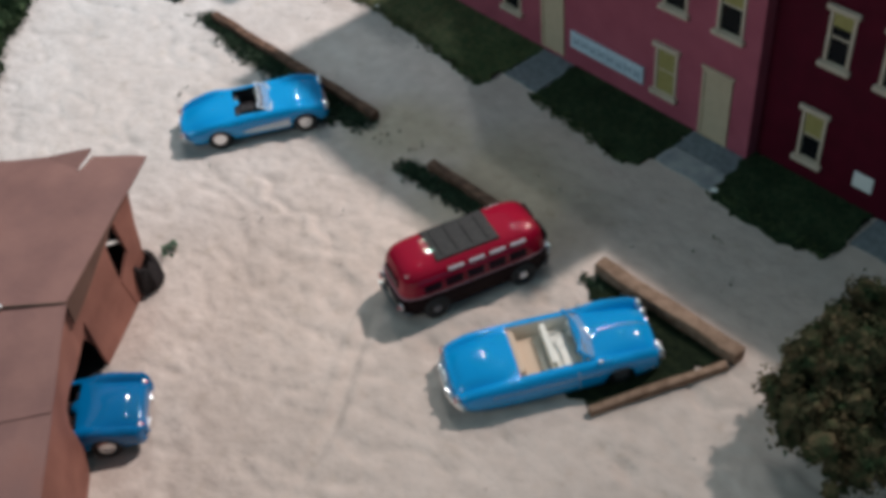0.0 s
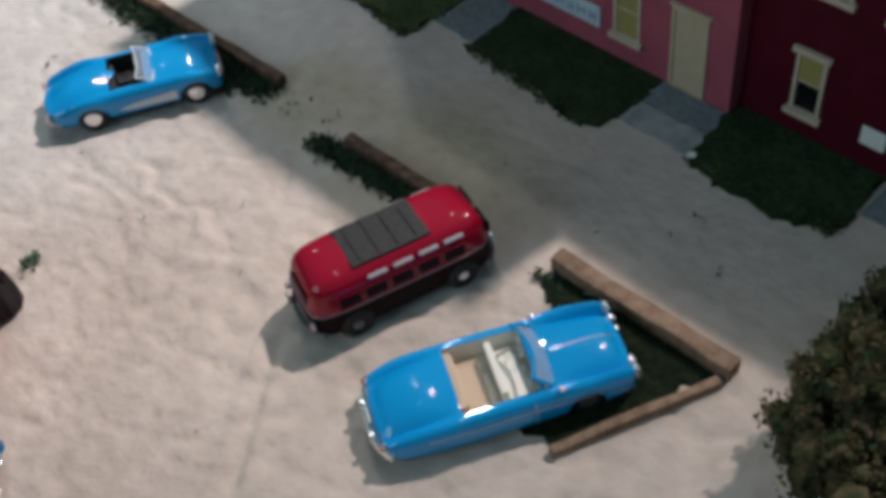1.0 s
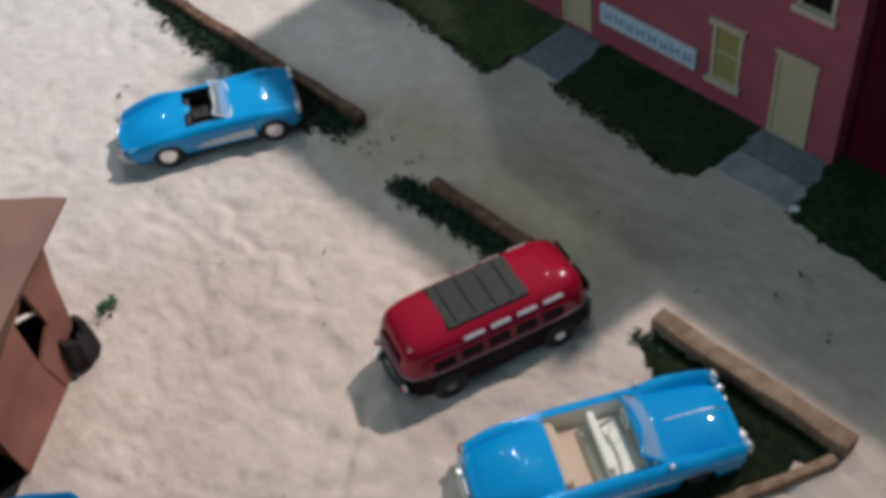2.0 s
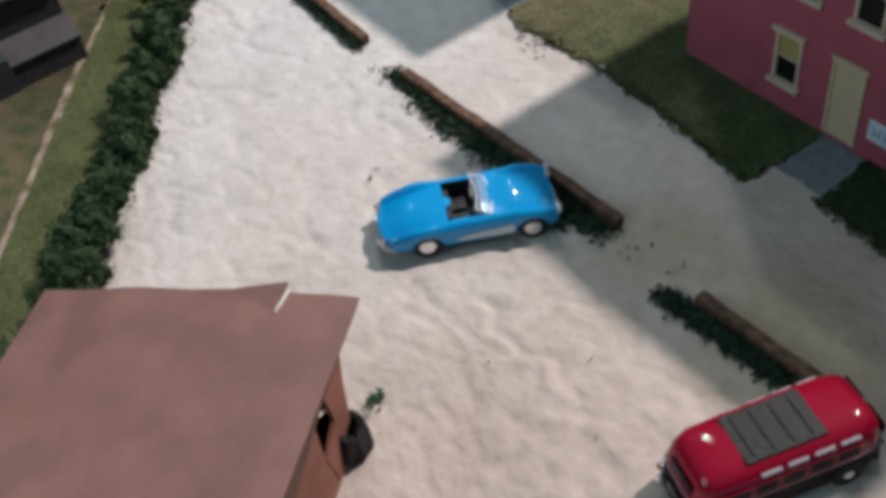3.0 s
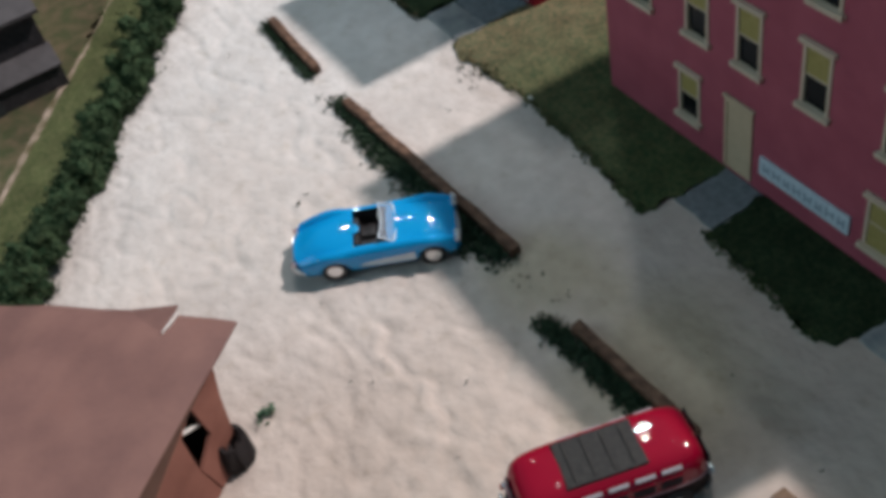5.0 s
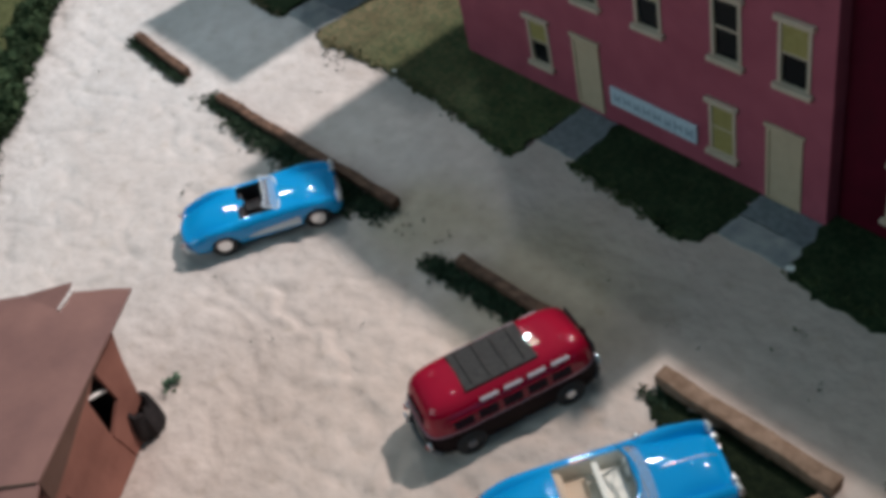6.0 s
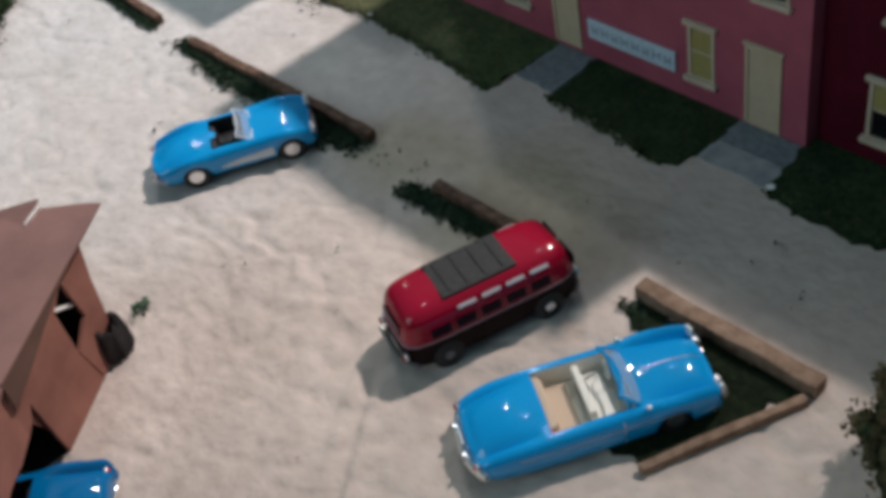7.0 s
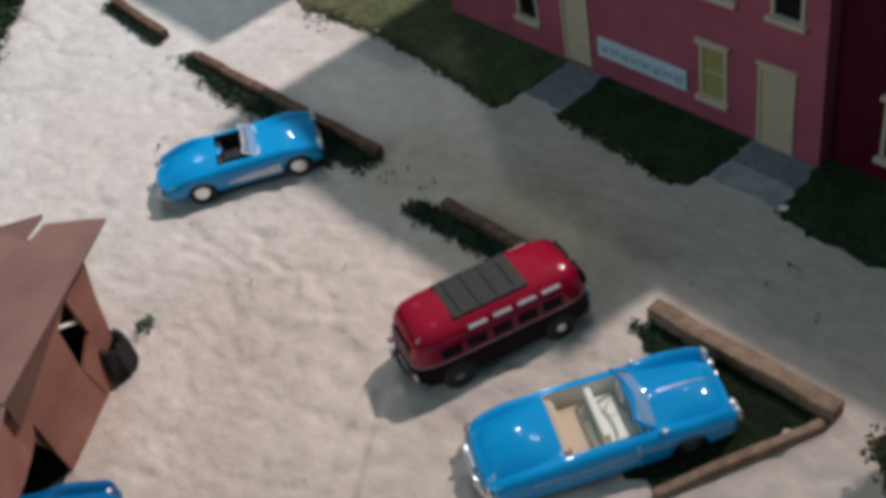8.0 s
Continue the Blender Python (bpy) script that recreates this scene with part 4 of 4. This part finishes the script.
def minibus(x, y, turn, label):
    """A two-tone rounded minibus with a folding roof, 4.9 cm long."""
    car = thing("minibus", x, y, 0, turn, label, "minibus", "parked model cars")
    L, W = 4.68, 1.96

    def slab(levels, n=40):
        """Stacked rounded outlines: (z, length factor, width factor)."""
        bm = bmesh.new()
        rings = []
        for z, lf, wf in levels:
            pts = []
            for k in range(n):
                a = 2 * math.pi * k / n
                c, s = math.cos(a), math.sin(a)
                e = 0.33
                pts.append(bm.verts.new((L / 2 * lf * math.copysign(abs(c) ** e, c), W / 2 * wf * math.copysign(abs(s) ** e, s), z)))
            rings.append(pts)
        for a, b in zip(rings, rings[1:]):
            for k in range(n):
                bm.faces.new((a[k], a[(k + 1) % n], b[(k + 1) % n], b[k]))
        bm.faces.new(rings[0][::-1])
        bm.faces.new(rings[-1])
        return bm

    part("lower_body", slab([(0.22, 0.955, 0.93), (0.28, 0.98, 0.98), (0.5, 1.0, 1.0), (0.8, 0.998, 1.0), (0.95, 0.99, 0.995)]), MAROON, car, "dark maroon lower body", True)
    part("upper_body", slab([(0.97, 0.985, 0.99), (1.15, 0.975, 0.968), (1.42, 0.95, 0.93), (1.54, 0.93, 0.90), (1.67, 0.895, 0.83), (1.77, 0.84, 0.70), (1.83, 0.76, 0.52), (1.86, 0.62, 0.30), (1.865, 0.4, 0.1)]), CRIMSON, car, "glossy red upper body", True)
    part("waist_strip", slab([(0.94, 0.998, 1.004), (0.955, 1.004, 1.01), (0.975, 1.0, 1.006)]), STRIP, car, "pale strip round the waist", True)
    part("folding_top", box(-1.10, 0.86, -0.64, 0.64, 1.76, 1.868, 0.03), CANVAS, car, "dark grey fabric folding roof")
    for k in range(4):
        part("roof_fold", tube([(-0.85 + k * 0.47, -0.54, 1.848), (-0.85 + k * 0.47, 0, 1.856), (-0.85 + k * 0.47, 0.54, 1.848)], 0.045, 8), CANVAS, car, "", True)
    for s in (1, -1):
        for k, xx in enumerate((-1.40, -0.74, -0.08, 0.59, 1.25)):
            w = 0.53
            ob = part("side_window", box(-w / 2, w / 2, -0.018, 0.018, -0.155, 0.155, 0.017), BUSGLASS, car, "dark side window")
            put(ob, xx, s * 0.956, 1.22, 0, 6 * s)
            fr = wall_with_openings(-w / 2 - 0.03, w / 2 + 0.03, -0.185, 0.185, -0.012, 0.012, [(-w / 2, w / 2, -0.155, 0.155)])
            part("window_frame", fr, CRIMSON, ob)
        for xx in (-0.62, 0.02, 0.66, 1.30):
            sk = part("skylight", box(-0.24, 0.24, -0.016, 0.016, -0.045, 0.045, 0.015), SKYLIGHT, car, "pale roof-edge skylight")
            put(sk, xx, s * 0.868, 1.60, 0, 40 * s)
        for wx in (-1.36, 1.38):
            # rear hubs in dull metal: the bus's shade on them is put into colour
            wheel(car, wx, 0.90 * s, 0.35, 0.24, CHROME if wx > 0 else DULL, s, 0.62)
            put(part("wheel_arch", lathe([(0.40, -0.02), (0.41, 0.0), (0.40, 0.02)], 20), TYRE, car), wx, 0.972 * s, 0.37)
        lamp(car, "headlamp", 2.35, 0.62 * s, 0.68, 0.15, LENS, 1)
        lamp(car, "tail_lamp", -2.35, 0.72 * s, 0.66, 0.09, LENS_RED, -1)
        part("windscreen", box(2.25, 2.295, s * 0.41 - 0.33, s * 0.41 + 0.33, 1.10, 1.42, 0.02), BUSGLASS, car, "dark split windscreen pane")
    part("rear_window", box(-2.295, -2.25, -0.46, 0.46, 1.10, 1.42, 0.02), BUSGLASS, car, "dark rear window")
    bumper(car, 2.43, 0.9, 0.36, 0.3, 0.06, material=DULL)
    bumper(car, -2.43, 0.9, 0.36, 0.3, 0.06, material=DULL)
    part("bumper_guard", box(-2.53, -2.43, 0.42, 0.62, 0.34, 0.62, 0.04), CHROME, car, "chrome bumper guard")
    return car


roadster(-28.58, 14.55, 61.8, "bright blue open sports car with silver side panels")
tourer(-13.66, 13.9, 61.4, "bright blue four-seat convertible car with cream and tan seats")
minibus(-17.74, 14.56, 73.3, "red and dark maroon minibus with a grey folding roof")
roadster(-21.30, 2.99, 236, "deep blue open sports car standing half inside the card shed", DEEPBLUE, 1.0)

# ---- open-fronted card shed; local x along its front, y outward ----
def shed():
    sd = thing("card_shed", -24.3, 7.34, 0, math.degrees(math.atan2(-2.2, 1.8)), "open-fronted folded card shed with brown roof and salmon walls", "shed")
    t = 0.1
    bend = Matrix.Translation((3.6, 0, 0)) @ Matrix.Rotation(radians(18), 4, "Z")

    def upright(name, outline, second, label=""):
        bm = prism(outline, 0.0, t)
        bmesh.ops.rotate(bm, cent=(0, 0, 0), matrix=Matrix.Rotation(radians(90), 3, "X"), verts=bm.verts)
        if second:
            bmesh.ops.transform(bm, matrix=bend, verts=bm.verts)
        return part(name, bm, CARDWALL, sd, label)

    upright("corner_post", [(0.14, 0), (0.55, 0), (0.85, 1.32), (0.04, 1.78), (0.22, 3.1), (0.12, 3.4), (-1.1, 3.4), (-0.80, 2.2), (-0.64, 0.85), (-0.2, 0.8), (0.02, 1.1)], False, "salmon card corner post")
    upright("wall_panel", [(0.6, 0), (2.85, 0), (2.95, 0.9), (3.05, 2.1), (3.3, 1.75), (3.6, 1.6), (3.6, 3.42), (0.14, 3.42), (0.26, 3.12), (0.92, 2.8), (0.9, 1.34)], False, "salmon card wall panel")
    upright("near_wall", [(0.0, 1.6), (0.9, 1.75), (1.8, 2.05), (2.4, 2.05), (2.65, 1.7), (2.6, 0.5), (3.0, 0.0), (9.5, 0.0), (9.5, 3.2), (3.4, 3.2), (0.0, 3.3)], True, "salmon card wall panel")
    part("end_wall", box(-0.30, -0.20, -8.0, -t - 0.02, 0, 2.2), CARDWALL, sd, "salmon card end wall")
    part("back_wall", box(-0.30, 3.6, -8.1, -8.0, 0, 2.2), CARDWALL, sd)
    # black sheets behind the openings paint in the shade of the shed's inside
    part("lining", box(-0.19, -0.15, -2.78, -0.14, 0.0, 2.9), DARK, sd, "black sheet standing in for the shade inside")
    part("rail", tube([(1.05, -0.16, 2.93), (0.9, -0.16, 2.8), (0.1, -0.16, 2.22), (-0.05, -0.16, 2.1)], 0.055, 6), PAPER, sd, "thin pale rail across the opening")
    part("shade_sheet", box(-0.18, 8.0, -2.9, -2.8, 0.0, 3.1), DARK, sd, "black sheet standing in for the shade inside")
    # the shaded floor, likewise as a black sheet
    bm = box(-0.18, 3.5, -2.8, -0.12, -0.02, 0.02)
    part("shade_floor", bm, DARK, sd, "black sheet standing in for the shaded floor")

    def roof(name, x0, x1, second, sag, label):
        """A warped card sheet that falls toward the back."""
        us, ys = np.linspace(0, 1, 15), np.linspace(0.18, -8.6, 15)
        bm = bmesh.new()
        layers = []
        for off in (0.0, -0.07):
            grid = []
            for f in us:
                row = []
                for yy in ys:
                    # the sheets meet along the line that halves the bend
                    a = x0 + (0.158 * yy if second and x0 < 1 else 0.0)
                    b = x1 + (0.0 if second else -0.158 * yy)
                    xx = a + f * (b - a)
                    z = 3.45 - 0.012 * yy * yy * (1 if yy < 0 else 0) - 0.045 * (-yy) + sag + 0.05 * noise.noise(Vector((xx * 0.5, yy * 0.4, x0)))
                    if not second and yy < -0.1:
                        z += 0.03 * math.cos(yy * 2.2)
                    row.append(bm.verts.new((xx, yy, z + off)))
                grid.append(row)
            layers.append(grid)
        n = 14
        for g, grid in enumerate(layers):
            for i in range(n):
                for k in range(n):
                    bm.faces.new((grid[i][k], grid[i + 1][k], grid[i + 1][k + 1], grid[i][k + 1]))
        a, b = layers
        for i in range(n):
            for k in (0, n):
                bm.faces.new((a[i][k], a[i + 1][k], b[i + 1][k], b[i][k]))
                bm.faces.new((a[k][i], a[k][i + 1], b[k][i + 1], b[k][i]))
        if second:
            bmesh.ops.transform(bm, matrix=bend, verts=bm.verts)
        return part(name, bm, CARD, sd, label, True)

    first = roof("roof_panel", -2.27, 3.6, False, 0.0, "warped brown card roof panel")
    roof("roof_panel", -0.04, 3.55, True, -0.05, "brown card roof panel")
    roof("roof_panel", 3.55, 9.8, True, -0.1, "brown card roof panel")
    # a torn flap that stands up at the far edge, with the white paper core showing
    bm = bmesh.new()
    pts = [(-2.46, -1.62, 3.50), (-2.27, -3.0, 3.24), (-1.72, -1.66, 3.35), (-1.75, -2.5, 3.26)]
    v = [bm.verts.new(p) for p in pts] + [bm.verts.new((x + 0.03, y - 0.02, z - 0.07)) for x, y, z in pts]
    for f in ((0, 1, 3, 2), (4, 5, 7, 6), (0, 2, 6, 4), (0, 1, 5, 4), (1, 3, 7, 5), (2, 3, 7, 6)):
        bm.faces.new([v[k] for k in f])
    part("torn_flap", bm, CARD, first, "lifted torn corner of the roof card")
    bm = prism([(-2.30, -1.56), (-1.95, -1.60), (-1.6, -1.68), (-1.6, -1.70), (-1.95, -1.66), (-2.30, -1.62)], 3.33, 3.41)
    part("torn_edge", bm, PAPER, first, "white torn paper edge")
    # the card's front edge, folded down and curling; its shade is in the colour
    bm = prism([(-0.4, 3.43), (3.6, 3.43), (3.62, 2.70), (3.3, 2.70), (2.6, 2.84), (1.6, 3.10), (0.6, 3.32)], -0.20, -0.15)
    bmesh.ops.rotate(bm, cent=(0, 0, 0), matrix=Matrix.Rotation(radians(90), 3, "X"), verts=bm.verts)
    part("eave_fold", bm, FOLD, first, "folded edge of the roof card")
    # cardboard seam with a pin
    part("seam", tube([(3.6, 0.12, 3.45), (3.8, -1.3, 3.39), (4.0, -2.5, 3.27), (4.2, -3.8, 3.12), (4.39, -5.0, 2.93)], 0.022, 6), BARK, first, "dark folded seam", True)
    put(part("pin", lathe([(0.09, 0.0), (0.09, 0.05), (0.02, 0.09)], 10), CHROME, first, "small bright pin", True), 3.85, -1.6, 3.37, 0, 90)


shed()


def burnt_stump(x, y):
    """A charred hollow stump: a ragged wall of splinters round a black hole."""
    ob = thing("burnt_block", x, y, 0, 25, "charred dark brown block beside the shed post", "block")
    bm = bmesh.new()
    n = 22
    rings = []
    for r, z in ((0.50, 0.0), (0.56, 0.2), (0.54, 0.6), (0.50, 1.0), (0.36, 0.98), (0.30, 0.5)):
        ring = []
        for k in range(n):
            a = 2 * math.pi * k / n
            d = Vector((math.cos(a), math.sin(a), 0))
            rr = r * (1 + 0.28 * noise.noise(d * 2.4 + Vector((0, 0, z * 1.5))))
            zz = z + (0.30 * noise.noise(d * 4.5 + Vector((3, 0, 0))) + (0.10 if k % 3 == 0 else -0.05) if z > 0.9 else 0.0)
            ring.append(bm.verts.new((rr * d.x * 0.95, rr * d.y, zz)))
        rings.append(ring)
    for p, q in zip(rings, rings[1:]):
        for k in range(n):
            bm.faces.new((p[k], p[(k + 1) % n], q[(k + 1) % n], q[k]))
    bm.faces.new(rings[0][::-1])
    part("block", bm, TAR, ob, smooth=False)
    part("hollow", lathe_up([(0.36, 0.45), (0.34, 0.52), (0.05, 0.53)]), DARK, ob, "black hollow")


def lathe_up(profile):
    bm = lathe(profile, 14)
    bmesh.ops.rotate(bm, cent=(0, 0, 0), matrix=Matrix.Rotation(radians(90), 3, "X"), verts=bm.verts)
    return bm


burnt_stump(-24.54, 7.56)


# ---- hedge and bushes ----
def hedge():
    r = np.random.default_rng(11)
    s = -12.0
    while s < 34:
        w = r.uniform(0.85, 1.1)
        p = along(s, 0.72 + r.uniform(-0.15, 0.15))
        ob = thing("hedge_bush", p[0], p[1], 0, 0, "dark green foam hedge bush in a row", "hedge", "bushes of the hedge")
        lumps = [(r.uniform(-0.68, 0.68), r.uniform(-0.68, 0.68), r.uniform(0.2, 0.95), r.uniform(0.28, 0.5)) for _ in range(12)]
        lumps.append((0, 0, 0.4, 0.7 * w))
        leaf = new("foliage", foliage("foliage", lumps, 70, 0.07, FOLIAGE, r))
        leaf.parent = ob
        s += 1.2


hedge()


def big_bush(x, y):
    r = np.random.default_rng(5)
    ob = thing("bush", x, y, 0, 0, "large brown and dark green foam bush", "bush")
    part("trunk", tube([(0, 0, -0.05), (0.05, 0.05, 0.8), (0.0, 0.1, 1.6)], 0.22, 9), BARK, ob, "thin brown trunk", True)
    lumps = []
    for k in range(190):
        d = r.normal(size=3)
        d /= np.linalg.norm(d)
        d[2] = abs(d[2]) * 1.0 - 0.15
        f = r.uniform(0.55, 1.0) if k < 155 else r.uniform(0.2, 0.6)
        lumps.append((2.4 * f * d[0], 3.8 * f * d[1], max(0.3, 1.5 + 2.0 * f * d[2]), r.uniform(0.28, 0.55)))
    for k in range(9):
        a, b = r.uniform(0, 2 * math.pi), r.uniform(0.9, 1.7)
        part("limb", tube([(0, 0.05, 1.0), (0.6 * b * math.cos(a), 0.9 * b * math.sin(a), 1.6), (1.1 * b * math.cos(a), 1.6 * b * math.sin(a), 2.2)], 0.07, 6), BARK, ob, "", True)
    crown = new("crown", foliage("crown", lumps, 60, 0.085, OLIVE, r))
    crown.parent = ob


big_bush(-6.75, 18.2)


# ---- crumbs of green along the timbers, and grit ----
def crumbs(name, spots, label, category, material, size, r):
    """spots: (x0, y0, x1, y1, spread, count) lines along which crumbs lie."""
    verts, faces, base = [], [], 0
    for x0, y0, x1, y1, spread, count in spots:
        for _ in range(count):
            f = r.uniform(0, 1)
            px, py = x0 + f * (x1 - x0) + r.normal() * spread, y0 + f * (y1 - y0) + r.normal() * spread
            s = size * r.uniform(0.45, 1.6)
            for _ in range(3):
                q = r.normal(size=(4, 3))
                q /= np.linalg.norm(q, axis=1)[:, None]
                c = np.array((px, py, 0.015 + s * 0.6)) + r.normal(size=3) * s * 0.6
                c[2] = max(c[2], s * 0.4)
                verts.append(c + q * s)
                faces += [[base, base + 1, base + 2], [base, base + 3, base + 1], [base + 1, base + 3, base + 2], [base, base + 2, base + 3]]
                base += 4
    ob = new(name, raw_mesh(name, np.concatenate(verts), faces, material))
    return tagged(ob, label, category, kind="stuff")


r8 = np.random.default_rng(8)
crumbs("green_crumbs", [(-42.3, 16.97, -38.0, 16.8, 0.12, 900), (-36.0, 16.78, -26.0, 17.0, 0.17, 2400), (-34.0, 16.5, -27.0, 16.6, 0.24, 1000), (-27.2, 16.4, -25.6, 17.0, 0.25, 200),
    (-23.1, 16.5, -18.0, 16.78, 0.18, 1700), (-15.4, 16.9, -14.6, 17.1, 0.1, 60)], "dark green foam crumbs banked along the timbers", "grass", MOSS, 0.055, r8)
crumbs("loose_crumbs", [(-32.45, 13.85, -32.2, 13.9, 0.12, 3), (-32.3, 13.3, -32.2, 13.4, 0.08, 5), (-25.5, 16.6, -23.4, 17.4, 0.35, 11), (-36.6, 16.4, -36.5, 16.4, 0.06, 4), (-34.5, 21.2, -33.0, 21.5, 0.3, 22),
    (-32.0, 21.7, -28.0, 21.5, 0.2, 16), (-13.6, 20.9, -13.5, 20.9, 0.1, 4), (-12.3, 19.7, -12.2, 19.7, 0.1, 4), (-44.0, 13.0, -34.0, 19.0, 1.6, 12), (-28, 11, -22, 14, 1.3, 5), (-20, 18.5, -12, 20.5, 0.8, 6)],
    "few dark crumbs scattered on the sand", "crumbs", MOSS, 0.042, r8)
crumbs("green_tuft", [(-25.5, 8.75, -25.35, 9.05, 0.05, 14), (-25.2, 8.6, -25.2, 8.6, 0.04, 3)], "small bright green tuft on sand", "tuft", TUFT, 0.08, r8)
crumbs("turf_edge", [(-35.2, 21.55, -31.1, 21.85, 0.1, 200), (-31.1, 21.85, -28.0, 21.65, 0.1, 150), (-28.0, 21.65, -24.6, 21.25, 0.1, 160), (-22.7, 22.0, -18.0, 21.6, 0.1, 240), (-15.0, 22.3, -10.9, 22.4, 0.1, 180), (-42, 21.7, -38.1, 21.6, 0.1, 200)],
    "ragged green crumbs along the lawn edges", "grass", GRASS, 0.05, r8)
patch("turf_corner", [(-15.1, 16.8), (-14.9, 17.3), (-10.55, 17.4), (-11.85, 13.75), (-12.9, 13.6), (-13.4, 15.6)], MOSSTURF, "dark green turf inside the timber corner", "turf", z1=0.04)


def pebbles():
    r = np.random.default_rng(21)
    verts, faces, base = [], [], 0
    v, f = unit_ball(1)
    for _ in range(260):
        x, y = r.uniform(-50, -8), r.uniform(2, 21.3)
        if (Vector((x, y)) - H0).dot(HN) > 0:
            continue
        s = r.uniform(0.015, 0.035)
        q = v * s * r.uniform(0.6, 1.3, size=(len(v), 1)) * (1, 1, 0.6) + (x, y, 0.0)
        verts.append(q)
        faces += (f + base).tolist()
        base += len(v)
    ob = new("grit", raw_mesh("grit", np.concatenate(verts), faces, SAND))
    tagged(ob, "pale grit scattered over the plaster ground", "grit", kind="stuff")


pebbles()


# ---- black crate beside the small red house ----
def crate(x, y):
    ob = thing("crate", x, y, 0, 4, "black square crate standing on grass by the red house", "crate")
    part("body", box(-0.45, 0.45, -0.4, 0.4, 0.0, 1.1, 0.03), DARK, ob)
    part("lid", box(-0.5, 0.5, -0.45, 0.45, 1.1, 1.2, 0.02), TAR, ob)


crate(-40.6, 24.5)


def pale_stone(x, y, s):
    ob = thing("stone", x, y, 0, 30, "small pale stone at the lawn edge", "stone", "loose stones")
    bm = bmesh.new()
    bmesh.ops.create_icosphere(bm, subdivisions=2, radius=s)
    for v in bm.verts:
        v.co *= 0.8 + 0.5 * noise.noise(v.co * 9 + Vector((x, y, 0)))
        v.co.z = v.co.z * 0.7 + s * 0.35
    part("rock", bm, WHITE, ob)


pale_stone(-31.25, 21.9, 0.13)
pale_stone(-15.0, 22.45, 0.15)
